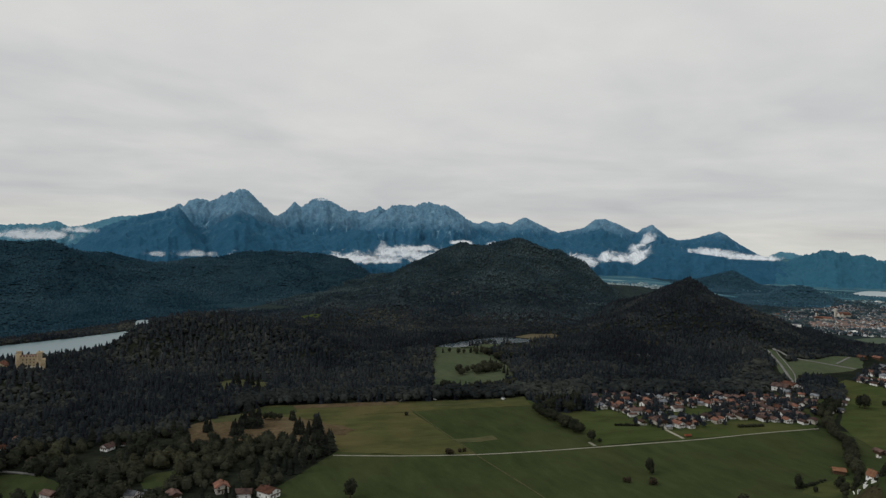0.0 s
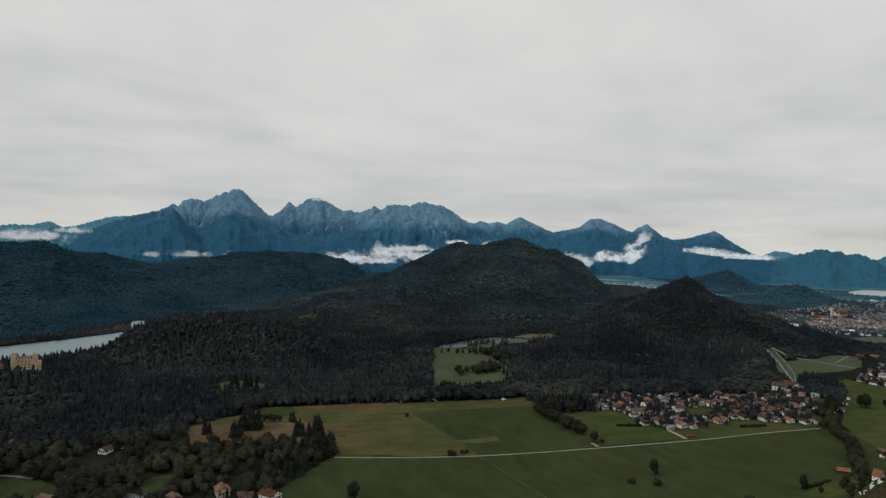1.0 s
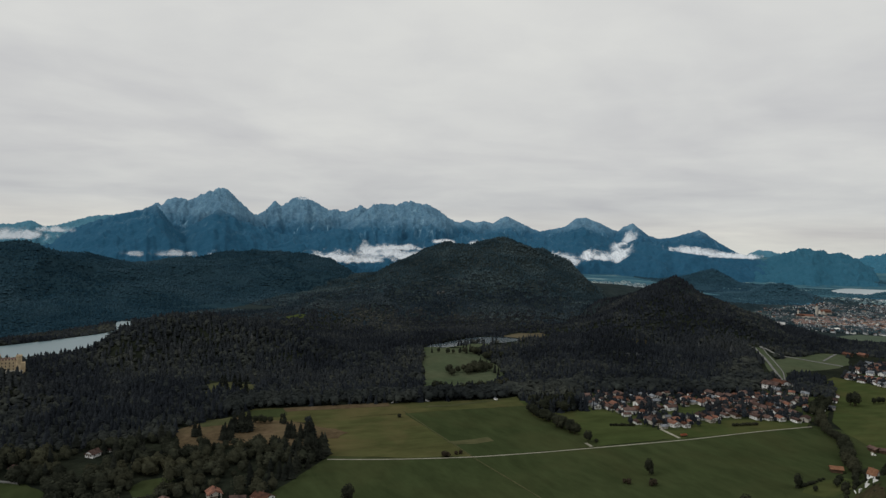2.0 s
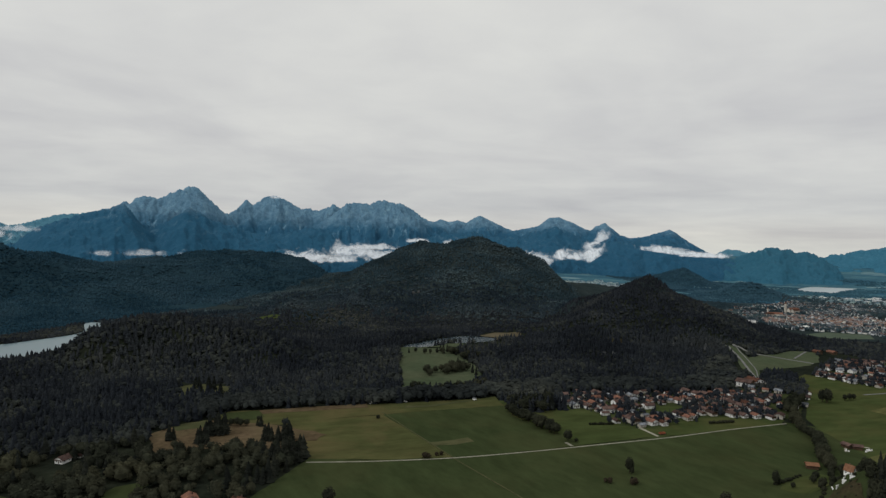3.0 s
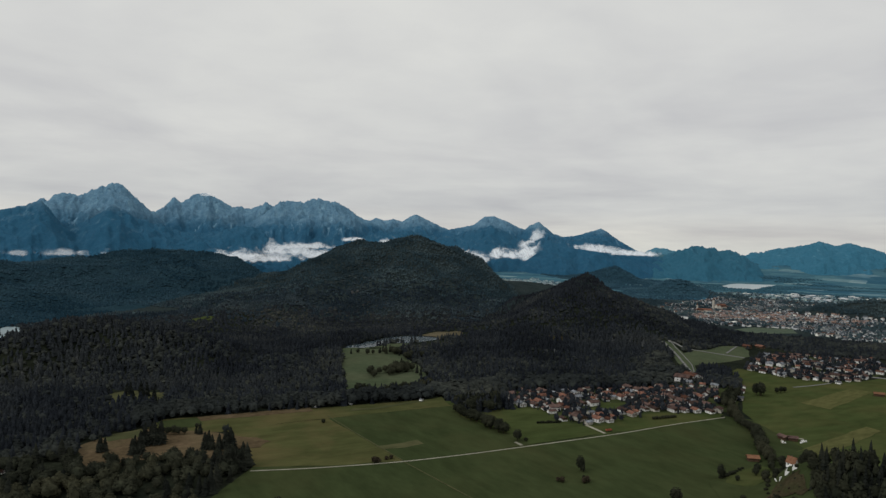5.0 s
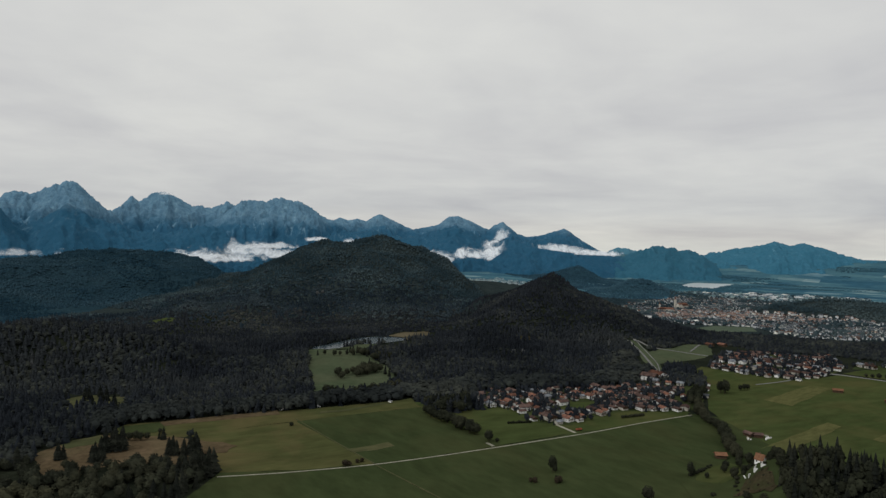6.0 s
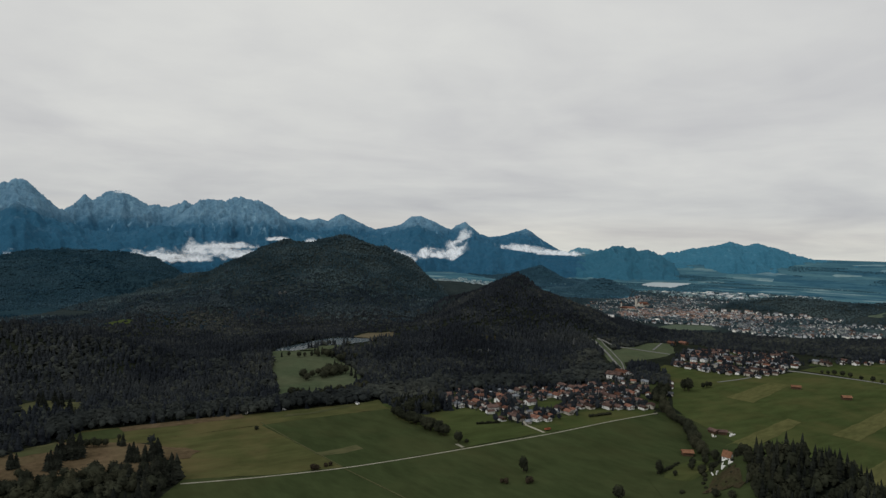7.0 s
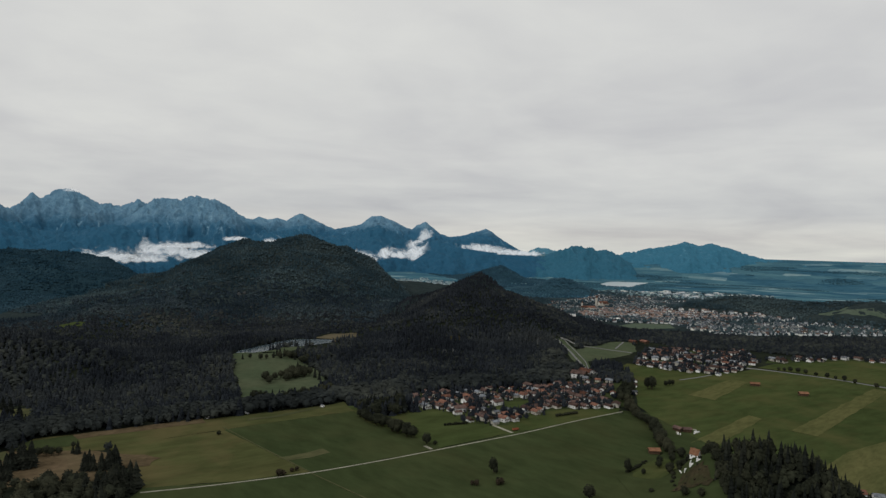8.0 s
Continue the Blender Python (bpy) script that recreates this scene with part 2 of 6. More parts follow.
def massif_material(name, wood, wood2, rock, rock2, line, band, scale):
    """Wooded lower slopes, bare rock above the tree line and on steep faces, gullies of scree."""
    m = bpy.data.materials.new(name)
    m.use_nodes = True
    add = nodes_of(m.node_tree)
    geo = add("ShaderNodeNewGeometry")
    spot = geo.outputs["Position"]
    n1 = add("ShaderNodeTexNoise", Vector=spot, Scale=scale, Detail=6.0, Roughness=0.65)
    n2 = add("ShaderNodeTexNoise", Vector=spot, Scale=scale * 7, Detail=4.0, Roughness=0.7)
    sx = add("ShaderNodeSeparateXYZ", Vector=spot)
    wob = add("ShaderNodeMath", {"operation": "MULTIPLY_ADD"}, i0=n1.outputs[0], i1=-2.2 * band, i2=sx.outputs[2])
    bare = add("ShaderNodeMapRange", Value=wob.outputs[0], i1=line - 1.1 * band - band * 0.5, i2=line - 1.1 * band + band * 0.5)
    w = ramp(add, n2.outputs[0], [(0.3, wood), (0.7, wood2)])
    r = ramp(add, n2.outputs[0], [(0.3, rock), (0.7, rock2)])
    long = add("ShaderNodeMapping", Vector=spot, Scale=(1.0, 0.25, 0.3))
    n3 = add("ShaderNodeTexNoise", Vector=long.outputs[0], Scale=scale * 5, Detail=7.0, Roughness=0.68, Distortion=0.7)
    scree = add("ShaderNodeMapRange", Value=n3.outputs[0], i1=0.56, i2=0.68)
    high = add("ShaderNodeMapRange", Value=sx.outputs[2], i1=line - 190, i2=line - 40)
    patch = add("ShaderNodeMath", {"operation": "MULTIPLY"}, i0=scree.outputs[0], i1=high.outputs[0])
    bare = add("ShaderNodeMath", {"operation": "MAXIMUM"}, i0=bare.outputs[0], i1=patch.outputs[0])
    r = mixc(add, 1.0, r, ramp(add, n3.outputs[0], [(0.34, (0.72, 0.76, 0.8)), (0.5, (0.93, 0.95, 0.97)), (0.62, (1.1, 1.08, 1.06)), (0.72, (1.6, 1.46, 1.38))]), "MULTIPLY")
    c = mixc(add, bare.outputs[0], w, r)
    k = add("ShaderNodeBump", Strength=0.8, Distance=14.0, Height=n2.outputs[0])
    b = add("ShaderNodeBsdfPrincipled", Base_Color=c, Roughness=0.95, Normal=k.outputs[0])
    b.inputs["Specular IOR Level"].default_value = 0.05
    add("ShaderNodeOutputMaterial", Surface=b.outputs[0])
    return m


# Blue and teal here are distance haze put into rock and wood colours.
M_RANGE = massif_material("hazed_limestone", (0.025, 0.098, 0.178), (0.036, 0.122, 0.206), (0.074, 0.172, 0.262), (0.158, 0.282, 0.38), 270, 70, 0.006)
M_RIDGE = massif_material("hazed_pale_ridge", (0.062, 0.185, 0.265), (0.085, 0.215, 0.295), (0.09, 0.22, 0.3), (0.12, 0.25, 0.33), 420, 40, 0.007)
M_FORE = massif_material("hazed_wooded_slope", (0.02024, 0.0891, 0.1604), (0.02834, 0.1062, 0.1822), (0.06882, 0.1485, 0.2215), (0.1214, 0.2205, 0.3052), 320, 60, 0.007)
M_TEAL = massif_material("hazed_wooded_mountain", (0.036, 0.145, 0.225), (0.05, 0.175, 0.262), (0.066, 0.19, 0.275), (0.09, 0.218, 0.3), 250, 60, 0.009)
M_TEAL_NEAR = massif_material("less_hazed_mountain", (0.028, 0.114, 0.178), (0.038, 0.136, 0.205), (0.05, 0.15, 0.22), (0.07, 0.175, 0.245), 250, 60, 0.009)


def patchwork_material(name):
    """Distant farmland: long plots of pasture, hay and wood, seen as a patchwork."""
    m = bpy.data.materials.new(name)
    m.use_nodes = True
    add = nodes_of(m.node_tree)
    spot = add("ShaderNodeNewGeometry").outputs["Position"]
    flat = add("ShaderNodeMapping", {"vector_type": "TEXTURE"}, Vector=spot, Rotation=(0, 0, radians(-42)), Scale=(1.7, 1.0, 1000.0))
    plots = add("ShaderNodeTexVoronoi", {"voronoi_dimensions": "2D"}, Vector=flat.outputs[0], Scale=0.015, Randomness=1.0)
    pick = add("ShaderNodeSeparateColor", Color=plots.outputs["Color"])
    broad = add("ShaderNodeTexNoise", Vector=flat.outputs[0], Scale=0.004, Detail=4.0, Roughness=0.6)
    fine = add("ShaderNodeTexNoise", Vector=flat.outputs[0], Scale=0.05, Detail=3.0)
    # Plot colours hold the blue haze that lies over the plain.
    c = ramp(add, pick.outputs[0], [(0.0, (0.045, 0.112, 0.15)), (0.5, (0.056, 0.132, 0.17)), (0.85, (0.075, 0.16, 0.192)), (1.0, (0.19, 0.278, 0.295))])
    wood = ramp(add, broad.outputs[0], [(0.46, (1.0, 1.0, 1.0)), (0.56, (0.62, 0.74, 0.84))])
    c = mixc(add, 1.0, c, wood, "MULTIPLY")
    c = mixc(add, 1.0, c, ramp(add, fine.outputs[0], [(0.3, (0.85,) * 3), (0.7, (1.15,) * 3)]), "MULTIPLY")
    b = add("ShaderNodeBsdfPrincipled", Base_Color=c, Roughness=0.95)
    b.inputs["Specular IOR Level"].default_value = 0.0
    add("ShaderNodeOutputMaterial", Surface=b.outputs[0])
    return m


M_FARPLAIN = patchwork_material("hazed_farmland")


# ---- vectorised noise ----
def lattice(i, j, seed):
    h = (i.astype(np.int64) * 374761393 + j.astype(np.int64) * 668265263 + seed * 974634777) & 0xFFFFFFFF
    h = ((h ^ (h >> 13)) * 1274126177) & 0xFFFFFFFF
    return ((h ^ (h >> 16)) & 0xFFFF) / 65535.0


def vnoise(x, y, seed=0):
    i, j = np.floor(x), np.floor(y)
    a, b = x - i, y - j
    a, b = a * a * (3 - 2 * a), b * b * (3 - 2 * b)
    p = lattice(i, j, seed) * (1 - a) + lattice(i + 1, j, seed) * a
    q = lattice(i, j + 1, seed) * (1 - a) + lattice(i + 1, j + 1, seed) * a
    return p * (1 - b) + q * b


def fbm(x, y, octaves=4, seed=0, gain=0.5):
    out, amp, tot = 0.0, 1.0, 0.0
    for k in range(octaves):
        out = out + amp * (vnoise(x * 2 ** k + 17.3 * k, y * 2 ** k - 9.1 * k, seed + k) * 2 - 1)
        tot, amp = tot + amp, amp * gain
    return out / tot


def ridged(x, y, octaves=4, seed=0):
    out, amp, tot = 0.0, 1.0, 0.0
    for k in range(octaves):
        out = out + amp * (1 - np.abs(vnoise(x * 2 ** k + 5.7 * k, y * 2 ** k + 3.3 * k, seed + k) * 2 - 1))
        tot, amp = tot + amp, amp * 0.5
    return out / tot


def smooth(a, b, x):
    t = np.clip((x - a) / (b - a), 0, 1)
    return t * t * (3 - 2 * t)


def inside(x, y, poly):
    x, y = np.asarray(x, float), np.asarray(y, float)
    r = np.zeros(x.shape, bool)
    n = len(poly)
    for k in range(n):
        (x0, y0), (x1, y1) = poly[k], poly[(k + 1) % n]
        if y0 != y1:
            r ^= ((y0 > y) != (y1 > y)) & (x < (x1 - x0) * (y - y0) / (y1 - y0) + x0)
    return r


def near_line(x, y, line, closed=False):
    pts = list(line) + ([line[0]] if closed else [])
    d = np.full(np.shape(x), 1e9)
    for (x0, y0), (x1, y1) in zip(pts, pts[1:]):
        dx, dy = x1 - x0, y1 - y0
        t = np.clip(((x - x0) * dx + (y - y0) * dy) / (dx * dx + dy * dy), 0, 1)
        d = np.minimum(d, np.hypot(x - x0 - t * dx, y - y0 - t * dy))
    return d


# ---- the lie of the land: crests as (x, y, height, half width) ----
CRESTS = [
    # long middle hill
    [(-360, 2070, 20, 420), (-299, 2075, 42, 520), (-256, 2075, 58, 580), (-206, 2075, 80, 640), (-184, 2075, 92, 680), (-111, 2075, 124, 740), (-38, 2076, 149, 770), (57, 2077, 166, 780), (98, 2076, 168, 780), (122, 2075, 187, 780), (158, 2075, 174, 760), (231, 2070, 162, 680), (260, 2067, 138, 580), (303, 2062, 128, 440), (326, 2058, 108, 340), (346, 2054, 84, 270), (377, 2048, 46, 150), (413, 2040, 12, 80)],
    [(-60, 2070, 120, 420), (-170, 1780, 66, 330), (-270, 1500, 26, 260)],
    # steep wooded hill above the village
    [(220, 1470, 2, 160), (251, 1465, 10, 280), (307, 1460, 44, 400), (352, 1454, 70, 500), (385, 1449, 96, 540), (406, 1446, 105, 550), (425, 1441, 112, 540), (444, 1436, 101, 500), (459, 1432, 91, 440), (471, 1427, 77, 380), (500, 1418, 61, 310), (530, 1408, 53, 250), (570, 1396, 39, 180), (602, 1382, 21, 130), (625, 1372, 6, 90)],
    # rocky spur with the castle
    [(-600, 640, 14, 130), (-505, 735, 34, 110), (-505, 800, 14, 100), (-512, 870, 13, 110), (-494, 912, 19, 85), (-464, 942, 46, 105), (-425, 1000, 52, 170), (-369, 1036, 51, 190), (-315, 1033, 42, 180), (-262, 1015, 28, 150), (-190, 1000, 6, 120)],
    # western ridge beyond the long lake
    [(-1450, 1500, 180, 560), (-1230, 1702, 152, 620), (-1169, 1745, 141, 640), (-1117, 1837, 120, 650), (-1056, 1930, 112, 650), (-1000, 2045, 86, 620), (-890, 2115, 90, 620), (-842, 2150, 98, 640), (-766, 2240, 116, 700), (-690, 2270, 130, 700), (-612, 2290, 118, 700), (-533, 2309, 110, 660), (-455, 2326, 106, 560), (-406, 2336, 74, 440), (-356, 2346, 34, 330), (-320, 2352, 8, 200)],
    [(-1250, 1130, 85, 260), (-1060, 1210, 62, 220), (-906, 1270, 36, 170), (-815, 1330, 6, 120)],
    # wooded knobs behind the town
    [(985, 2440, 20, 160), (1048, 2407, 58, 210), (1104, 2380, 54, 210), (1190, 2332, 10, 150)],
    [(1000, 3245, 25, 300), (1082, 3223, 62, 320), (1138, 3204, 74, 320), (1194, 3183, 48, 300), (1250, 3160, 8, 250)],
    # grassy knoll and long wood beside the town
    [(1330, 1430, 22, 110), (1365, 1395, 42, 130), (1398, 1358, 40, 130), (1440, 1310, 18, 110)],
    [(1130, 1800, 8, 120), (1195, 1750, 26, 140), (1265, 1690, 46, 150), (1331, 1631, 44, 150), (1392, 1576, 40, 150), (1466, 1502, 52, 160), (1560, 1440, 48, 160)],
    # small wooded mound by the chapel
    [(258, 524, 5, 40), (270, 515, 14, 55), (283, 507, 29, 62), (291, 485, 44, 74), (298, 462, 51, 82), (311, 432, 45, 80), (323, 406, 33, 70), (332, 384, 17, 58), (340, 358, 4, 40)],
]
LAKE_Z = 9.0
LONG_LAKE = [(-1020, 930), (-850, 950), (-700, 973), (-679, 1018), (-652, 1069), (-621, 1140), (-613, 1188), (-628, 1230), (-655, 1280), (-672, 1318), (-655, 1334), (-622, 1300), (-585, 1230), (-552, 1130), (-528, 1040), (-530, 940), (-610, 850), (-900, 800)]
SWAN_LAKE = [(-74, 1112), (-58, 1138), (-44, 1156), (-18, 1198), (26, 1252), (64, 1250), (92, 1240), (96, 1212), (66, 1190), (40, 1166), (6, 1168), (-6, 1142), (-34, 1110)]
FAR_LAKE = [(1520, 2850), (1560, 2820), (1620, 2800), (1690, 2900), (1900, 3110), (1935, 3170), (1850, 3215), (1770, 3250), (1690, 3160), (1560, 3000)]


def plain(x, y):
    r = np.hypot(x, y)
    return -14 + 14 * smooth(250, 900, y) + 8 * smooth(700, 1500, y) + 26 * smooth(2000, 2500, y) * smooth(250, 420, x) * (1 - smooth(750, 950, x)) + 130 * smooth(3650, 4830, r) * smooth(-200, 500, x)


def hills(x, y):
    total = np.zeros(np.shape(x))
    away = np.zeros(np.shape(x))
    warp = 26 * fbm(x / 170, y / 170, 3, 7)
    for crest in CRESTS:
        num, den, near = 0.0, 0.0, np.ones(np.shape(x))
        for (x0, y0, h0, w0), (x1, y1, h1, w1) in zip(crest, crest[1:]):
            dx, dy = x1 - x0, y1 - y0
            t = np.clip(((x - x0) * dx + (y - y0) * dy) / (dx * dx + dy * dy), 0, 1)
            d = np.hypot(x - x0 - t * dx, y - y0 - t * dy)
            w = w0 + (w1 - w0) * t
            dd = np.maximum(d + warp * np.clip(d / 120, 0, 1) * np.clip(w / 300, 0.15, 1), 0)
            s = np.clip(dd / w, 0, 1)
            f = (0.62 * (1 - s) + 0.38 * 0.5 * (1 + np.cos(np.pi * s))) * (1 - s ** 4)
            k = 1 / (d ** 4 + 30)
            near = np.minimum(near, s)
            num, den = num + k * (h0 + (h1 - h0) * t) * f, den + k
        lump = np.maximum(num / den, 0) ** 3
        total, away = total + lump, away + lump * near
    h = total ** (1 / 3)
    away = away / (total + 1e-6)
    # gullies and knolls on the flanks, none along the crests
    gully = ridged(x / 150 + 0.7 * fbm(x / 90, y / 90, 2, 43), y / 190 + 0.5 * fbm(x / 110, y / 110, 2, 47), 3, 45) - 0.62
    gully = gully + 0.34 * (ridged(x / 58 + 0.4 * fbm(x / 40, y / 40, 2, 53), y / 70, 2, 51) - 0.62)
    h = h + gully * np.minimum(h * 0.9, 46) * smooth(0.06, 0.3, away) * (1 - smooth(0.6, 0.95, away))
    h = h * (1 + 0.16 * fbm(x / 90, y / 90, 4, 3)) + np.minimum(h, 30) * 0.12 * fbm(x / 28, y / 28, 2, 11)
    return np.maximum(h, 0)


def height(x, y):
    x, y = np.asarray(x, float), np.asarray(y, float)
    z = plain(x, y) + hills(x, y)
    for lake, level in ((LONG_LAKE, LAKE_Z), (SWAN_LAKE, 10.0), (FAR_LAKE, 9.0)):
        z = np.where(inside(x, y, lake), level - 3.0, z)
        d = near_line(x, y, lake, True)
        if lake is SWAN_LAKE:
            k = smooth(65, 130, d)
            z = np.where(inside(x, y, lake), z, z * k + (level + 0.6) * (1 - k))
        z = np.where((d < 25) & ~inside(x, y, lake), np.maximum(z, level + 0.5), z)
    return z


def h1(x, y):
    return float(height(np.array([x]), np.array([y]))[0])


# ---- building helpers ----
def mesh_of(name, verts, faces, mats, idx=None, shade=False, normals=None):
    me = bpy.data.meshes.new(name)
    verts = np.asarray(verts, np.float32)
    me.vertices.add(len(verts))
    me.vertices.foreach_set("co", verts.ravel())
    if isinstance(faces, np.ndarray):
        n, k = faces.shape
        me.loops.add(n * k)
        me.loops.foreach_set("vertex_index", faces.astype(np.int32).ravel())
        me.polygons.add(n)
        me.polygons.foreach_set("loop_start", np.arange(n, dtype=np.int32) * k)
    else:
        sizes = np.array([len(f) for f in faces], np.int32)
        me.loops.add(int(sizes.sum()))
        me.loops.foreach_set("vertex_index", np.array([i for f in faces for i in f], np.int32))
        me.polygons.add(len(faces))
        me.polygons.foreach_set("loop_start", np.concatenate([[0], np.cumsum(sizes)[:-1]]).astype(np.int32))
    for m in mats:
        me.materials.append(m)
    if idx is not None:
        me.polygons.foreach_set("material_index", np.asarray(idx, np.int32))
    me.polygons.foreach_set("use_smooth", np.full(len(me.polygons), shade))
    me.update(calc_edges=True)
    me.validate()
    if normals is not None:
        me.normals_split_custom_set_from_vertices(normals)
    return me


def part(name, me, parent, label=""):
    ob = new(name, me)
    ob.parent = parent
    return tagged(ob, label) if label else ob


def grid_faces(nu, nv):
    i, j = np.meshgrid(np.arange(nu - 1), np.arange(nv - 1), indexing="ij")
    a = (i * nv + j).ravel()
    return np.stack([a, a + nv, a + nv + 1, a + 1], 1)


def west(x, y):
    return x < -380 - (2100 - y) * 0.37


def knobs(x, y):
    return (x > 640) & (y > 2150)


# ---- ground: one sheet to the horizon ----
def build_ground():
    az = np.radians(np.concatenate([np.arange(-60, 70, 0.28), np.arange(70, 300, 5.0)]))
    rad = np.concatenate([np.arange(2, 300, 40.0), np.geomspace(300, 1800, 200), np.geomspace(1810, 4880, 110)])
    A, R = np.meshgrid(az, rad, indexing="ij")
    x, y = R * np.sin(A), R * np.cos(A)
    z = height(x.ravel(), y.ravel())
    v = np.stack([x.ravel(), y.ravel(), z], 1)
    f = grid_faces(len(az), len(rad))
    n, k = len(az), len(rad)
    j = np.arange(k - 1)
    f = np.concatenate([f, np.stack([(n - 1) * k + j, j, j + 1, (n - 1) * k + j + 1], 1)])
    cx, cy = v[f].mean(1)[:, 0], v[f].mean(1)[:, 1]
    far = np.hypot(cx, cy) > 2150 + 150 * fbm(cx / 200, cy / 200, 2, 5)
    far &= (cx > 380) & (hills(cx, cy) < 4)
    # Floor colour by zone, the farther zones tinted for haze.
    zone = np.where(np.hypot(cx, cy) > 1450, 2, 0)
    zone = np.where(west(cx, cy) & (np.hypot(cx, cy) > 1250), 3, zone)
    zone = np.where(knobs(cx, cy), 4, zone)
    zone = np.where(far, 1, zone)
    ob = new("ground", mesh_of("ground", v, f[:, ::-1], [M_SOIL, M_FARPLAIN, M_SOIL_MID, M_SOIL_FAR, M_SOIL_HAZE], zone, True))
    tagged(ob, "dark wooded valley floor and hills with distant farmland", "ground", kind="structure")


build_ground()


def lie(points, step=9.0, lift=0.35):
    """Heights of points on the ground, a little above it."""
    p = np.array(points, float)
    return np.column_stack([p, height(p[:, 0], p[:, 1]) + lift])


def field(name, poly, mat, label, lift=0.3, step=8.0, ragged=2.0):
    """A patch of cultivated land that follows the ground, with a slightly uneven edge."""
    edge = []
    n = len(poly)
    for k in range(n):
        (x0, y0), (x1, y1) = poly[k], poly[(k + 1) % n]
        m = max(int(math.hypot(x1 - x0, y1 - y0) / step), 1)
        for s in range(m):
            edge.append((x0 + (x1 - x0) * s / m, y0 + (y1 - y0) * s / m))
    e = np.array(edge)
    w = ragged * fbm(e[:, 0] / 15, e[:, 1] / 15, 3, 21)
    e = e + np.stack([w, np.roll(w, 3)], 1)
    bm = bmesh.new()
    vs = [bm.verts.new((x, y, 0)) for x, y in e]
    bm.faces.new(vs)
    lo, hi = e.min(0), e.max(0)
    for axis in (0, 1):
        for c in np.arange(lo[axis] + step, hi[axis], step * 1.6):
            co, no = [0, 0, 0], [0, 0, 0]
            co[axis], no[axis] = c, 1
            bmesh.ops.bisect_plane(bm, geom=bm.verts[:] + bm.edges[:] + bm.faces[:], plane_co=co, plane_no=no)
    xy = np.array([v.co[:2] for v in bm.verts])
    for v, z in zip(bm.verts, height(xy[:, 0], xy[:, 1]) + lift):
        v.co.z = z
    bmesh.ops.recalc_face_normals(bm, faces=bm.faces[:])
    if bm.faces[:][0].normal.z < 0:
        bmesh.ops.reverse_faces(bm, faces=bm.faces[:])
    me = bpy.data.meshes.new(name)
    bm.to_mesh(me)
    bm.free()
    me.materials.append(mat)
    return tagged(new(name, me), label, "field", kind="structure")


def way_strip(name, line, width, mat, label, lift=0.6):
    """A road or track laid along a line."""
    pts = []
    for (x0, y0), (x1, y1) in zip(line, line[1:]):
        m = max(int(math.hypot(x1 - x0, y1 - y0) / 8), 1)
        pts += [(x0 + (x1 - x0) * s / m, y0 + (y1 - y0) * s / m) for s in range(m)]
    p = np.array(pts + [line[-1]], float)
    for _ in range(6):
        p[1:-1] = (p[:-2] + 2 * p[1:-1] + p[2:]) / 4
    d = np.gradient(p, axis=0)
    d /= np.linalg.norm(d, axis=1, keepdims=True)
    side = np.stack([d[:, 1], -d[:, 0]], 1)
    wob = (1 + 0.12 * fbm(p[:, 0] / 12, p[:, 1] / 12, 2, 31))[:, None]
    rows = [p - side * width / 2 * wob, p + side * width / 2 * wob]
    mid = height(p[:, 0], p[:, 1])
    zz = [np.maximum(mid, height(r[:, 0], r[:, 1])) + lift for r in rows]
    top = [np.column_stack([r, z]) for r, z in zip(rows, zz)]
    low = [np.column_stack([r, z - 1.2]) for r, z in zip(rows, zz)]
    v = np.concatenate([low[0], top[0], top[1], low[1]])
    n = len(p)
    f = []
    for a in range(3):
        i = np.arange(n - 1)
        f.append(np.stack([a * n + i, a * n + i + 1, (a + 1) * n + i + 1, (a + 1) * n + i], 1))
    ob = new(name, mesh_of(name, v, np.concatenate(f)[:, ::-1], [mat]))
    return tagged(ob, label, "road", kind="structure")


MAIN_FIELD = [(-160, 470), (-140, 540), (-122, 595), (-140, 644), (-160, 690), (-185, 697), (-232, 718), (-228, 730), (-91, 768), (37, 806), (56, 818), (60, 778), (66, 737), (94, 692), (118, 668), (124, 682), (119, 740), (150, 726), (168, 708), (203, 697), (226, 697), (290, 727), (356, 745), (352, 718), (338, 650), (318, 600), (298, 585), (262, 560), (250, 520), (230, 440), (180, 360), (-60, 360)]
FIELDS = [
    ("field", [(-160, 470), (-140, 540), (-122, 595), (-60, 596), (0, 606), (60, 624), (119, 645), (200, 676), (345, 727), (352, 718), (338, 650), (318, 600), (298, 585), (262, 560), (250, 520), (230, 440), (180, 360), (-60, 360)], M_GRASS_DEEP, "broad dark green meadow beside the farm track"),
    ("field", [(-122, 595), (-140, 644), (-160, 690), (-150, 700), (-70, 731), (0, 606), (-60, 596)], M_GRASS_DRY, "open yellowish hay meadow beyond the track"),
    ("field", [(0, 606), (-70, 731), (0, 757), (60, 778), (66, 737), (94, 692), (114, 664), (119, 645), (60, 624)], M_GRASS_DEEP, "dark green hay meadow beside the tree row"),
    ("field", [(-185, 697), (-232, 718), (-228, 730), (-91, 768), (37, 806), (56, 818), (60, 778), (0, 757), (-60, 735), (-150, 700), (-160, 690)], M_GRASS_DRY, "yellowish green meadow along the wood edge"),
    ("field", [(118, 660), (124, 682), (119, 740), (150, 726), (168, 708), (203, 697), (226, 697), (290, 727), (356, 745), (346, 727), (200, 676)], M_GRASS, "narrow green meadow below the village houses"),
]
CLEARING = [(-315, 832), (-305, 841), (-299, 849), (-276, 838), (-258, 838), (-233, 760), (-256, 780), (-284, 793), (-302, 778)]
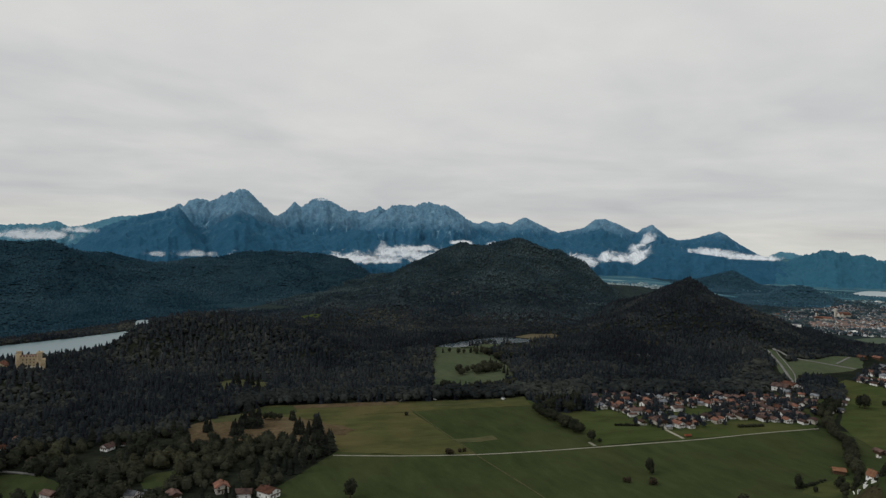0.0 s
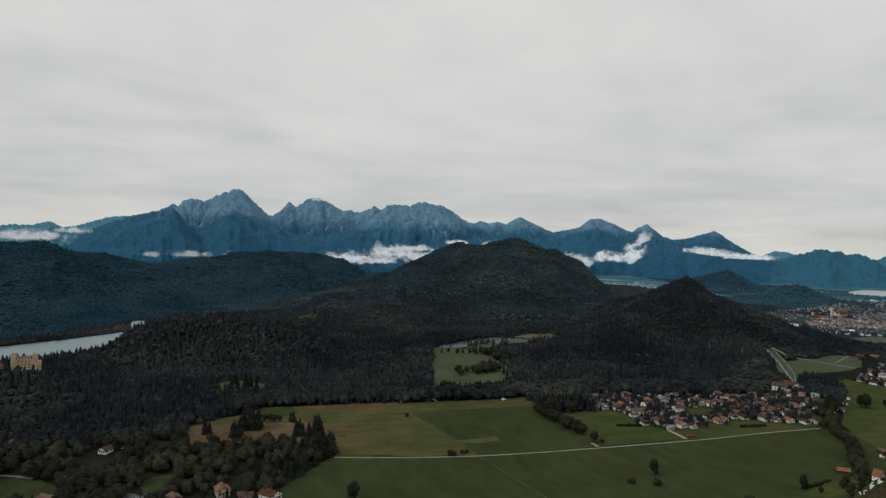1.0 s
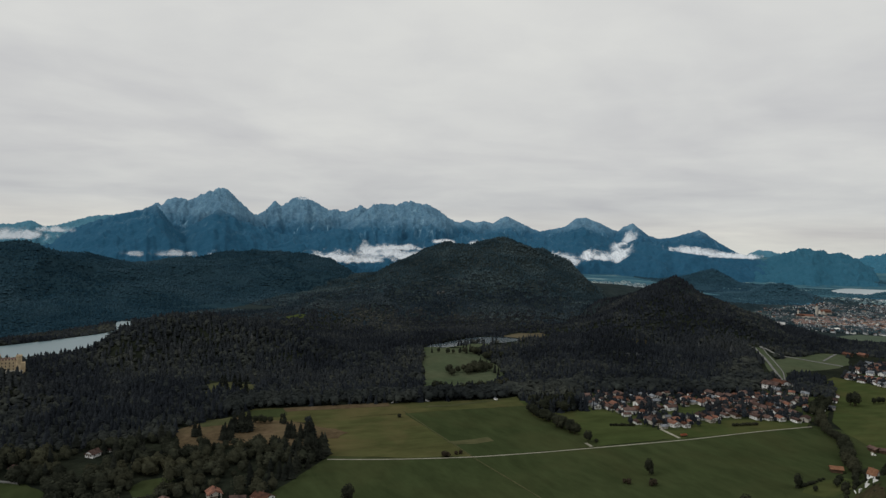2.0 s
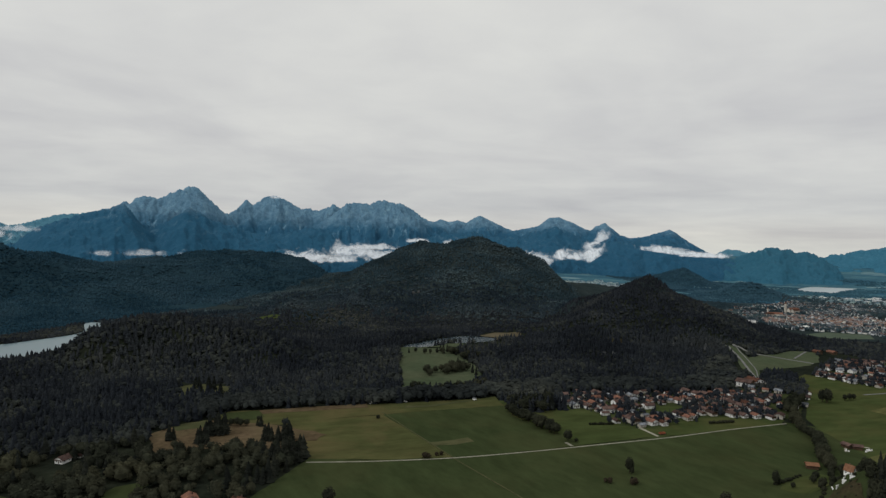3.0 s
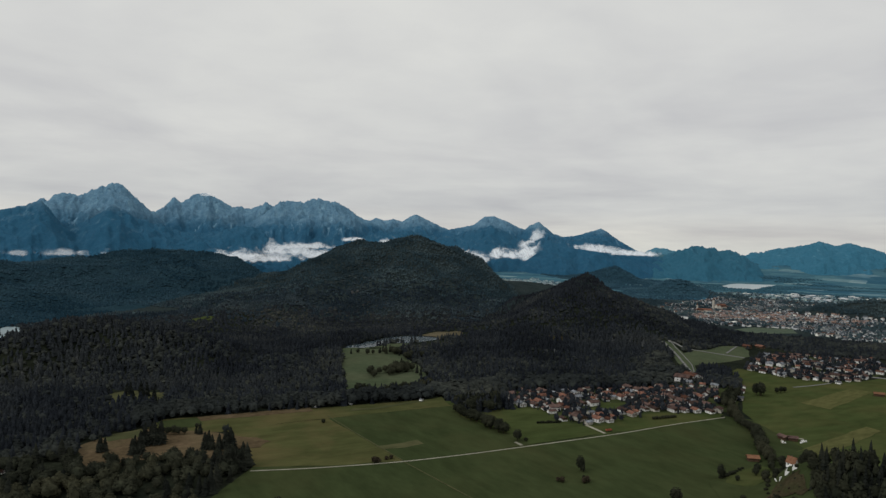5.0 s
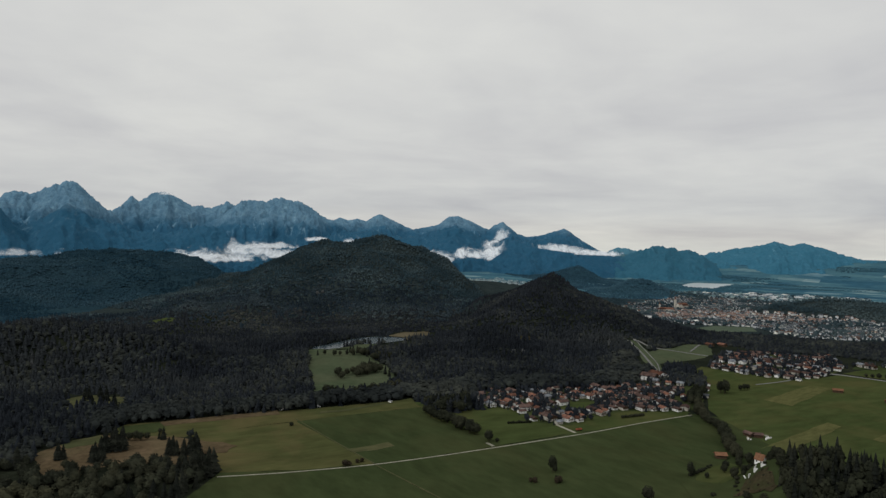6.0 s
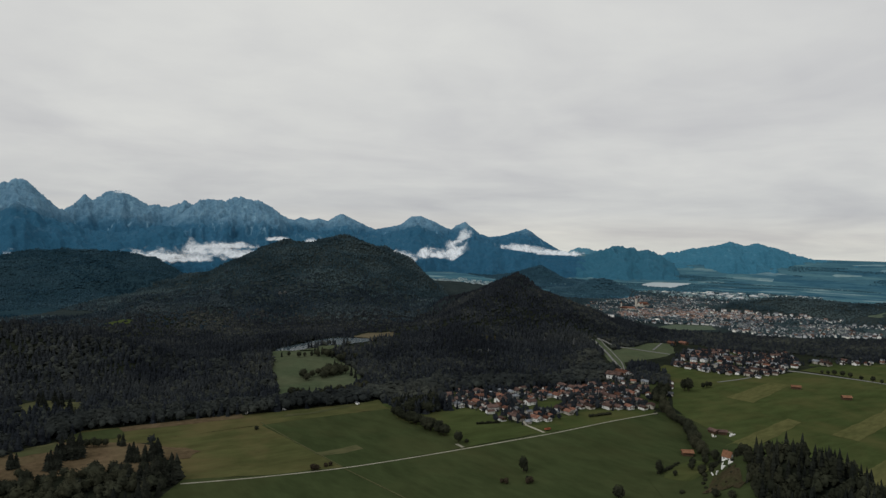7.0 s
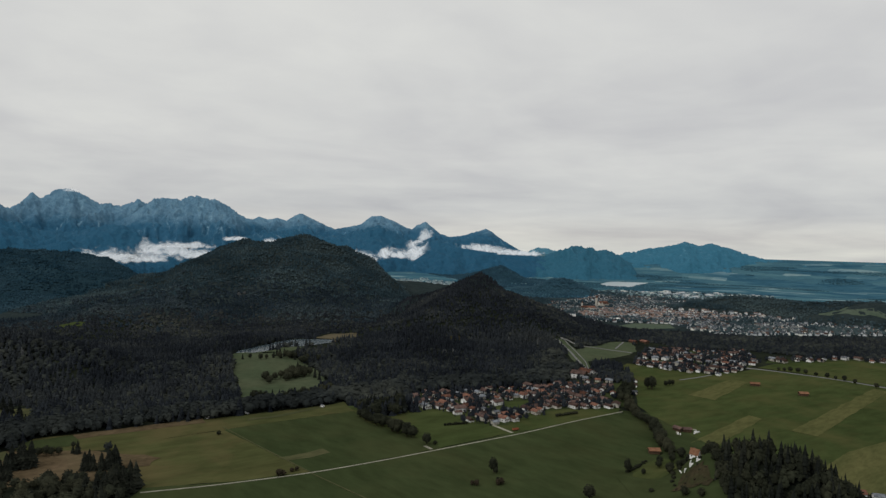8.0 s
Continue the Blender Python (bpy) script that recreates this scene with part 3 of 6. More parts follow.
TAN_FIELD = [(-276, 645), (-264, 671), (-261, 682), (-239, 699), (-216, 690), (-190, 690), (-169, 686), (-135, 672), (-138, 650), (-150, 621), (-158, 614), (-176, 621), (-202, 620), (-218, 611), (-231, 599), (-244, 591), (-262, 612)]
LAWNS = [[(-366, 509), (-341, 513), (-317, 506), (-304, 488), (-312, 468), (-345, 462)], [(-253, 512), (-251, 529), (-232, 543), (-227, 535), (-234, 516), (-229, 495), (-243, 493)]]
GREEN_PLOT = [(-236, 700), (-233, 722), (-198, 737), (-182, 718), (-158, 700), (-165, 688), (-216, 690)]
HILL_MEADOW = [(260, 1176), (276, 1196), (295, 1200), (300, 1174), (296, 1149), (275, 1149)]
RIDGE_MEADOW = [(-375, 1400), (-340, 1412), (-305, 1380), (-312, 1366), (-345, 1374)]
GLADE = [(-72, 1100), (-40, 1112), (6, 1112), (18, 1060), (46, 995), (48, 905), (20, 846), (-6, 846), (-30, 826), (-52, 826), (-62, 945)]
EAST = [(372, 700), (384, 750), (440, 850), (490, 950), (541, 930), (575, 905), (591, 890), (640, 905), (699, 929), (770, 815), (830, 690), (860, 560), (700, 420), (500, 400), (470, 440), (410, 500), (395, 560), (372, 612)]
UPPER = [(449, 1004), (468, 1074), (490, 1090), (518, 1106), (560, 1136), (600, 1154), (620, 1156), (600, 1110), (578, 1072), (551, 1047), (515, 1028), (477, 1012)]
BACK_FIELD = [(490, 968), (510, 986), (534, 962), (560, 930), (575, 905), (534, 897), (489, 877), (478, 905), (476, 945)]
NORTH = [(705, 935), (760, 960), (920, 965), (1000, 900), (960, 700), (835, 690), (776, 815)]
KNOLL = [(1310, 1440), (1340, 1460), (1400, 1420), (1460, 1340), (1440, 1290), (1390, 1290), (1330, 1350)]
TOWN_GREEN = [(735, 1400), (800, 1440), (886, 1430), (850, 1360), (760, 1345)]
for n, p, m, t in FIELDS:
    field(n, p, m, t)
field("field", TAN_FIELD, M_TAN, "tan stubble field among dark trees", ragged=5)
field("field", [(-264, 672), (-261, 682), (-239, 699), (-231, 677), (-257, 662)], M_GRASS_PALE, "yellowish grass at the end of the stubble", lift=0.5, ragged=5)
field("field", [(-170, 684), (-135, 672), (-112, 664), (-128, 646), (-146, 640), (-156, 660)], M_TAN, "tan stubble fading into the hay meadow", lift=0.55, ragged=9)
field("field", GREEN_PLOT, M_GRASS_DRY, "yellowish grass between stubble and meadow", lift=0.2, ragged=1)
field("field", [(-233, 720), (-198, 735), (-188, 712), (-194, 702), (-222, 698)], M_GRASS_DEEP, "fresh green plot at the wood edge", lift=0.55, ragged=2)
field("field", CLEARING, M_GRASS_PALE, "yellowish grassy clearing in the dark wood", ragged=6)
field("field", [(-23, 642), (17, 660), (21, 647), (-16, 634)], M_GRASS_PALE, "pale worn patch in the hay meadow", lift=0.45, ragged=5)
field("field", [(56, 800), (60, 778), (66, 737), (94, 692), (114, 664), (119, 646), (200, 678), (190, 692), (150, 700), (180, 716), (172, 790), (134, 790)], M_GRASS, "grass under the tree row by the village", lift=0.24, ragged=1)
field("field", [(-46, 767), (-20, 771), (8, 789), (35, 803), (38, 800), (10, 784), (-18, 766), (-48, 758)], M_GRASS_PALE, "pale grassy verge along the wood edge", lift=0.55, ragged=1.5)
field("field", [(-198, 737), (-149, 753), (-91, 772), (-87, 757), (-146, 739), (-193, 722)], M_TAN, "dry tan strip along the wood edge", lift=0.5)
for p in LAWNS:
    field("field", p, M_GRASS_DEEP, "small green lawn enclosed by trees", ragged=5)
field("field", HILL_MEADOW, M_BROWN, "small grassy opening on the steep hill", lift=0.8, step=3.0, ragged=6)
field("field", RIDGE_MEADOW, M_GRASS, "small pale opening on the wooded rise", lift=0.8, step=4.0, ragged=6)
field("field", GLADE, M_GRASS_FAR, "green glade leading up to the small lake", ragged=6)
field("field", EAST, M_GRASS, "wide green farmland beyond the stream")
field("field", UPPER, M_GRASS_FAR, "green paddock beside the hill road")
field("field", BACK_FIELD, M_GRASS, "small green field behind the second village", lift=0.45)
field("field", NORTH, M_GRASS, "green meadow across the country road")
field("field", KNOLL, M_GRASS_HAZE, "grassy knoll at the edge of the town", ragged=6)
field("field", TOWN_GREEN, M_GRASS_HAZE, "green meadow hazed pale before the old town")
for p in ([(477, 788), (596, 862), (610, 840), (494, 760)], [(358, 618), (487, 694), (492, 678), (376, 603)],
          [(491, 635), (760, 782), (766, 764), (503, 614)], [(412, 526), (495, 568), (560, 588), (600, 560), (453, 470), (414, 480)]):
    field("field", p, M_GRASS_MOWN, "pale freshly cut strip in the green farmland", lift=0.5)
field("field", [(250, 545), (262, 560), (298, 583), (318, 575), (330, 548), (300, 532), (270, 520)], M_GRASS, "rough grass bank below the villa", lift=0.72, step=3.0, ragged=8)
field("field", [(273, 510), (279, 494), (273, 474), (265, 468), (261, 480), (258, 494), (266, 504)], M_BROWN, "brown bare bank below the villa", lift=1.3, step=2.5, ragged=9)

field("field", [(226, 440), (246, 525), (275, 516), (284, 500), (268, 468), (262, 430)], M_GRASS_DEEP, "green slope below the wooded mound", lift=0.75, step=3.0, ragged=4)
field("field", [(62, 1258), (98, 1306), (146, 1308), (140, 1262), (118, 1240), (98, 1244), (94, 1212), (84, 1212), (90, 1240)], M_REED, "tan reed bed at the end of the small lake", ragged=4)
field("field", [(-62, 1098), (-34, 1104), (-4, 1136), (8, 1160), (40, 1160), (30, 1136), (10, 1112), (-20, 1100)], M_GRASS_FAR, "green reedy shore of the small lake", ragged=5)

field("field", [(420, 962), (432, 1010), (446, 1060), (454, 1100), (462, 1140), (472, 1140), (474, 1110), (470, 1070), (458, 1015), (436, 962)], M_GRASS_FAR, "green verge beside the hill road", ragged=1.5)

field("field", [(312, 592), (328, 640), (340, 690), (352, 735), (376, 720), (374, 612), (397, 560), (400, 530), (372, 560), (335, 560)], M_GRASS_DEEP, "grass beneath the stream-side trees", lift=0.5, step=4.0, ragged=1)
field("field", [(262, 558), (298, 584), (318, 598), (336, 592), (348, 562), (322, 540), (290, 528), (262, 540)], M_GRASS_DEEP, "grass between the barn and the mound", lift=0.45, step=4.0, ragged=1)
field("field", [(212, 415), (238, 545), (262, 572), (300, 590), (326, 575), (312, 530), (297, 503), (282, 468), (270, 425)], M_GRASS_DEEP, "grassy foot of the wooded mound", lift=0.6, step=3.0, ragged=1)


TRACK = [(-122, 586), (-75, 590), (-22, 599), (0, 603), (60, 621), (118, 641), (212, 674), (286, 706), (352, 730)]
COUNTRY = [(560, 1000), (640, 960), (689, 930), (723, 887), (757, 840), (785, 780), (830, 680), (900, 560)]
HILL_ROAD = [(466, 1152), (459, 1110), (454, 1062), (433, 982), (425, 950), (404, 922), (372, 898)]
UP_ROAD = [(484, 1160), (480, 1134), (480, 1108), (513, 1086), (539, 1078), (562, 1058)]
PADDOCK_LANE = [(546, 1084), (567, 1109), (601, 1151)]
HILL_LANE = [(428, 954), (452, 1010), (466, 1072), (472, 1118), (482, 1160)]
way_strip("road", TRACK, 1.45, M_TRACK, "pale gravel farm track across the meadows")
way_strip("road", [(0, 606), (-40, 680), (-70, 740)], 1.2, M_GRASS_PALE, "worn grass path across the hay meadow")
way_strip("road", [(0, 604), (50, 520), (90, 440)], 1.3, M_GRASS_PALE, "faint worn path through the lush meadow")
way_strip("road", [(200, 676), (196, 690), (190, 704)], 3.0, M_TRACK, "short gravel lane into the village")
way_strip("road", [(110, 642), (106, 652)], 3.0, M_TRACK, "short gravel spur by the trees")
way_strip("road", [(362, 642), (360, 652), (366, 662), (378, 666), (392, 655)], 2.2, M_TRACK, "pale farm lane curving round the sheds")
way_strip("road", [(-369, 516), (-361, 519), (-337, 513)], 3.0, M_ASPHALT, "pale lane past the enclosed lawn")
way_strip("road", COUNTRY, 6.0, M_ASPHALT, "pale grey country road lined by trees")
way_strip("road", HILL_ROAD, 3.4, M_ASPHALT, "grey road winding round the wooded hill")
way_strip("road", PADDOCK_LANE, 3.0, M_ASPHALT, "short pale lane up to the farm")
way_strip("road", HILL_LANE, 1.5, M_ASPHALT, "gravel lane beside the hill road")
way_strip("road", UP_ROAD, 4.0, M_ASPHALT, "narrow lane crossing the upper paddock")
way_strip("road", [(590, 893), (560, 880), (520, 868)], 2.6, M_ASPHALT, "pale lane into the second village")
way_strip("road", [(385, 505), (420, 470), (470, 420)], 5.0, M_ASPHALT, "pale road past the mound")


def lake(name, poly, level, label, mat):
    p = np.array(poly, float)
    for _ in range(3):
        q = np.roll(p, -1, 0)
        p = np.stack([0.75 * p + 0.25 * q, 0.25 * p + 0.75 * q], 1).reshape(-1, 2)
    c = p.mean(0)
    p = c + (p - c) * (1.01 + 0.02 * fbm(p[:, 0] / 20, p[:, 1] / 20, 3, 41))[:, None]
    bm = bmesh.new()
    bm.faces.new([bm.verts.new((x, y, level)) for x, y in p])
    bmesh.ops.recalc_face_normals(bm, faces=bm.faces[:])
    if bm.faces[:][0].normal.z < 0:
        bmesh.ops.reverse_faces(bm, faces=bm.faces[:])
    me = bpy.data.meshes.new(name)
    bm.to_mesh(me)
    bm.free()
    me.materials.append(mat)
    tagged(new(name, me), label, "lake", kind="structure")


lake("water", LONG_LAKE, LAKE_Z, "pale blue alpine lake between wooded hills", M_LAKE)
lake("water", SWAN_LAKE, 10.0, "small grey lake at the foot of a hill", M_POND)
lake("water", FAR_LAKE, 9.0, "distant lake hazed pale beyond the town", M_LAKE_FAR)


# ---- far mountains ----
def massif(name, peaks, dist, front, mat, label, jag=1.0, az_step=0.09, base=0.0, seed=0, relief=1.0):
    """A mountain chain. peaks: (bearing in degrees, height of the crest)."""
    pa, ph = zip(*peaks)
    az = np.arange(pa[0], pa[-1], az_step * 0.8)
    dep = np.concatenate([np.linspace(front, dist, 64), np.linspace(dist + 8, dist + 110, 8)])
    az_r = np.radians(az)
    A, D = np.meshgrid(az_r, dep, indexing="ij")
    x, y = D * np.sin(A), D * np.cos(A)
    arc = A * dist
    crest = np.interp(az, pa, ph) - base
    crest = crest + jag * (12 * (ridged(az_r * dist / 62, az_r * 0 + seed * 1.37, 4, seed + 9) - 0.62) + 13 * (ridged(az_r * dist / 24, az_r * 0 + 4.2, 3, seed + 19) - 0.62) + 30 * (ridged(az_r * dist / 15, az_r * 0 + 8.8, 2, seed + 29) - 0.6) - 2)
    arc = A * dist
    # spurs run down and outwards from every summit, bent and broken by gullies
    bend = 1 + 0.45 * fbm(arc / 140, D / 120, 4, seed + 5)
    run = np.abs(D - dist) * bend
    fall = crest.mean() / (dist - front)
    wob = 34 * fbm(arc / 90, D / 70, 3, seed + 15) * np.clip(run / 150, 0, 1)
    z = np.full(A.shape, -1e9)
    n = len(az)
    for k in range(-48, 49, 2):
        j = np.clip(np.arange(n) + k, 0, n - 1)
        off = k * (az_r[1] - az_r[0]) * dist
        z = np.maximum(z, crest[j][:, None] - np.hypot(fall * 1.05 * run, 1.25 * (off + wob)) + 1.25 * np.abs(wob) * 0.5)
    hold = np.exp(-(run / 26) ** 2)
    z = z * (1 - hold) + (crest[:, None] - fall * run) * hold
    rough = ridged(arc / 75 + 0.5 * fbm(arc / 60, D / 60, 2, seed), D / 95, 4, seed + 3) - 0.6
    z = base + z + relief * 52 * rough * np.clip(run / 120, 0, 1) * np.clip(z / 120, 0, 1)
    ribs = ridged(arc / 46 + 1.3 * fbm(arc / 120, D / 130, 3, seed + 33), D / 330, 4, seed + 37) - 0.6
    z = z + relief * 40 * ribs * np.clip(run / 70, 0, 1) * np.clip(z / 150, 0, 1)
    q = np.clip((dist - D) / (dist - front), 0, 1)
    z = z - q ** 2 * (np.maximum(z[:, :1], 0) + 25)
    z = np.where(D > dist, base + crest[:, None] - 0.6 * (D - dist), z)
    v = np.stack([x, y, np.maximum(z, base - 10)], -1).reshape(-1, 3)
    ob = new(name, mesh_of(name, v, grid_faces(len(az), len(dep))[:, ::-1], [mat], shade=True))
    return tagged(ob, label, "mountains", kind="structure")


def bearing(*xyz):
    return [(math.degrees(math.atan2(x, y)), z) for x, y, z in xyz]


# Chains at several depths, each with its haze in the material colour.
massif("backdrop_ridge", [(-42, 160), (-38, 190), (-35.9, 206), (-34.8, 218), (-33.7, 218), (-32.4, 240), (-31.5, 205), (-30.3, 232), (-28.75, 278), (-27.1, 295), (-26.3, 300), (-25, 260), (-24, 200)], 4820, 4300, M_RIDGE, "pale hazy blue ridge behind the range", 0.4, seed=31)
massif("backdrop_range", [(-29.5, 60), (-28.2, 170), (-27.2, 265)] + [(-24.83, 338), (-24.27, 368), (-24.03, 369), (-23.78, 359), (-23.34, 404), (-22.55, 411), (-21.83, 402), (-21.46, 415), (-20.75, 446), (-20.37, 462), (-20.11, 460), (-19.73, 483), (-19.38, 488), (-19.16, 474), (-18.9, 464), (-18.5, 429), (-17.92, 390), (-17.34, 352), (-16.98, 327), (-16.3, 292), (-15.4, 257), (-14.26, 215), (-12.88, 151)], 4660, 3900, M_RANGE, "tall limestone peak hazed blue-grey with a toothed crest", 0.6, seed=2)
massif("backdrop_range", [(-18.26, 206), (-17.62, 272), (-16.97, 312), (-16.58, 329), (-16.1, 357), (-15.71, 396), (-15.36, 421), (-15.04, 406), (-14.76, 392), (-14.28, 424), (-13.79, 449), (-13.2, 458), (-12.61, 445), (-12.23, 427), (-11.72, 401), (-11.3, 383), (-10.75, 373), (-10.34, 378), (-10.05, 363), (-9.55, 372), (-9.14, 385), (-8.86, 390), (-8.59, 414), (-8.26, 403), (-7.65, 381), (-6.7, 340), (-5.51, 284)], 4800, 4250, M_RANGE, "pale rock wall hazed blue-grey with notched summits", 0.6, seed=41)
massif("backdrop_range", [(-13.56, 158), (-12.21, 197), (-11.3, 228), (-9.93, 260), (-9.11, 295), (-8.48, 340), (-7.98, 378), (-7.38, 405), (-6.96, 413), (-6.17, 408), (-5.56, 406), (-4.96, 429), (-4.49, 434), (-3.97, 420), (-3.45, 414), (-3.08, 422), (-2.56, 394), (-1.94, 373), (-1.41, 341), (-0.89, 320), (-0.32, 300), (0.35, 254), (1.3, 201)], 4480, 3850, M_RANGE, "dark massif hazed blue-grey and streaked with pale gullies", 0.6, seed=52)
massif("backdrop_range", [(-2.44, 212), (-1.53, 271), (-0.88, 307), (-0.32, 304), (0.28, 328), (0.89, 310), (1.68, 323), (2.43, 306), (3.02, 341), (3.52, 357), (4.32, 328), (5.53, 282), (6.31, 261), (7.26, 278), (8.25, 295), (9.17, 352), (9.97, 357), (10.91, 329), (12.07, 283), (12.55, 273), (12.89, 303), (13.61, 326), (14.09, 298), (14.83, 249), (15.6, 232), (16.85, 245), (17.7, 268), (18.59, 291), (19.08, 271), (19.69, 233), (20.58, 190), (21.69, 141)], 4640, 3950, M_RANGE, "chain of pointed mountains hazed dark blue", 0.2, seed=63)
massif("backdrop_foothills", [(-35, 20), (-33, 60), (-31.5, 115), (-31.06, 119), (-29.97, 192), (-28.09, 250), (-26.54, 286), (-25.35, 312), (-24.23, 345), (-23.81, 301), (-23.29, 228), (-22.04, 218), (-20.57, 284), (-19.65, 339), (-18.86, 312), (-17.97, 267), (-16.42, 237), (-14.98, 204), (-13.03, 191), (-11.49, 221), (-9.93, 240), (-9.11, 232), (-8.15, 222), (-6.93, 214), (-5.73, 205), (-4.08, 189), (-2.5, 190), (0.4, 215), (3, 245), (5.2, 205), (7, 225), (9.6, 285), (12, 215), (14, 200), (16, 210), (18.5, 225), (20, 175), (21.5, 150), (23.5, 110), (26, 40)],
       4230, 3350, M_FORE, "wooded foothills hazed dark blue below the range", 0.5, seed=6, relief=0.45)
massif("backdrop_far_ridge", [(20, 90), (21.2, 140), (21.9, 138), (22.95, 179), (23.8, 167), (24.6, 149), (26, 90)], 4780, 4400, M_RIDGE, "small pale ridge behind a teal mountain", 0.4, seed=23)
massif("backdrop_hill", [(19.5, 5), (20.9, 45), (21.9, 74), (23.0, 122), (24.2, 151), (25.0, 174), (25.45, 188), (25.9, 194), (26.36, 185), (27.05, 183), (27.6, 167), (28.2, 172), (28.8, 157), (29.35, 135), (30.1, 97), (31, 61), (32.4, 39), (34, 12)], 4300, 3700, M_TEAL_NEAR, "wooded mountain hazed dark teal beyond the town", 0.6, seed=11, relief=0.6)
massif("backdrop_mountain", [(27, 60), (28.86, 128), (29.75, 155), (30.86, 172), (31.7, 192), (32.6, 200), (33.46, 215), (34.3, 238), (34.96, 219), (35.5, 215), (36.2, 229), (36.84, 214), (37.87, 194), (38.9, 164), (39.9, 144), (40.9, 134), (42.2, 128), (44.1, 131), (47.6, 134), (52, 130), (56, 128)], 4680, 4000, M_TEAL, "long mountain hazed teal over the far plain", 0.5, seed=15, relief=0.5)


# ---- trees: shapes a metre high, scaled where they stand ----
rng = np.random.default_rng(5)
OCTA_V = np.array([(1, 0, 0), (-1, 0, 0), (0, 1, 0), (0, -1, 0), (0, 0, 1), (0, 0, -1)], float)
G5 = (1 + 5 ** 0.5) / 2
ICO_V = np.array([(-1, G5, 0), (1, G5, 0), (-1, -G5, 0), (1, -G5, 0), (0, -1, G5), (0, 1, G5), (0, -1, -G5), (0, 1, -G5), (G5, 0, -1), (G5, 0, 1), (-G5, 0, -1), (-G5, 0, 1)]) / 1.902
ICO_F = np.array([(0, 11, 5), (0, 5, 1), (0, 1, 7), (0, 7, 10), (0, 10, 11), (1, 5, 9), (5, 11, 4), (11, 10, 2), (10, 7, 6), (7, 1, 8), (3, 9, 4), (3, 4, 2), (3, 2, 6), (3, 6, 8), (3, 8, 9), (4, 9, 5), (2, 4, 11), (6, 2, 10), (8, 6, 7), (9, 8, 1)])
OCTA_F = np.array([(0, 2, 4), (2, 1, 4), (1, 3, 4), (3, 0, 4), (2, 0, 5), (1, 2, 5), (3, 1, 5), (0, 3, 5)])


def outer(v, f, mid, least):
    """Drops the faces that look inwards or straight down, where no eye reaches."""
    n = np.cross(v[f[:, 1]] - v[f[:, 0]], v[f[:, 2]] - v[f[:, 0]])
    n /= np.linalg.norm(n, axis=1, keepdims=True) + 1e-9
    c = v[f].mean(1) - mid
    c /= np.linalg.norm(c, axis=1, keepdims=True) + 1e-9
    f = f[((n * c).sum(1) > least) & (n[:, 2] > -0.75)]
    u, inv = np.unique(f, return_inverse=True)
    return v[u], inv.reshape(f.shape)


def joined(pieces):
    vs, fs, n = [], [], 0
    for v, f in pieces:
        vs.append(v)
        fs.append(f + n)
        n += len(v)
    return np.concatenate(vs), np.concatenate(fs)


def turn(v, a, tilt=0.0):
    c, s = math.cos(a), math.sin(a)
    m = np.array([[c, -s, 0], [s, c, 0], [0, 0, 1]])
    c, s = math.cos(tilt), math.sin(tilt)
    return v @ (np.array([[1, 0, 0], [0, c, -s], [0, s, c]]) @ m).T


def fir_shape(tiers, sides, r):
    """A spruce: drooping whorls of branches that narrow to the tip, each with an uneven fringe."""
    out = []
    for k in range(tiers):
        t = k / tiers
        z0, z1 = 0.06 + 0.88 * t, min(0.06 + 0.88 * t + 1.75 / tiers, 1.0)
        rad = 0.19 * (1 - t) ** 0.85 * r.uniform(0.85, 1.15) + 0.012
        a = np.arange(sides) * 2 * np.pi / sides + r.uniform(0, 6)
        fringe = rad * np.where(np.arange(sides) % 2 == 0, 1.0, 0.66) * r.uniform(0.8, 1.2, sides)
        base = np.stack([fringe * np.cos(a), fringe * np.sin(a), z0 + r.uniform(-0.02, 0.02, sides)], 1)
        v = np.concatenate([base, [[r.uniform(-0.01, 0.01), r.uniform(-0.01, 0.01), z1]]])
        i = np.arange(sides)
        out.append((v, np.stack([i, (i + 1) % sides, np.full(sides, sides)], 1)))
    return joined(out)


def leafy_shape(clumps, r, wide=0.36, low=0.2, fine=False):
    """A broad crown: a dense uneven heart set all over with leaf clumps, with bays and gaps."""
    lobes = r.normal(0, 1, (6, 3))
    lobes /= np.linalg.norm(lobes, axis=1, keepdims=True)
    mid = np.array([0, 0, low + (1 - low) * 0.46])
    size = np.array([wide, wide, (1 - low) * 0.5])

    def reach(d):
        return 0.74 + 0.26 * np.maximum(0.0, (d @ lobes.T).max(1)) ** 3

    d = ICO_V / np.linalg.norm(ICO_V, axis=1, keepdims=True)
    d = turn(d, r.uniform(0, 6.3), r.uniform(-0.5, 0.5))
    heart = mid + d * size * (reach(d) * r.uniform(0.82, 1.0, len(d)) * (1.0 if clumps < 3 else 0.95))[:, None]
    out = [(heart, ICO_F)] if fine else []
    for k in range(clumps if clumps > 1 else 0):
        d = r.normal(0, 1, (1, 3))
        d[0, 2] = d[0, 2] * 0.9 + (0.1 if clumps > 60 else 0.3)
        d /= np.linalg.norm(d)
        rr = reach(d)[0] * (r.uniform(0.8, 0.96) if fine else r.uniform(0.35, 1.0) ** 0.5)
        c = mid + d[0] * size * rr
        s = wide * (0.8 / clumps ** 0.38) * r.uniform(0.6, 1.25)
        v = OCTA_V * np.array([1, 1, 0.85]) * s * r.uniform(0.7, 1.3, (6, 1))
        out.append((turn(v, r.uniform(0, 6.3), r.uniform(-0.7, 0.7)) + c, OCTA_F))
    v, f = joined(out)
    return outer(v, f, mid - np.array([0, 0, 0.05]), -0.2)


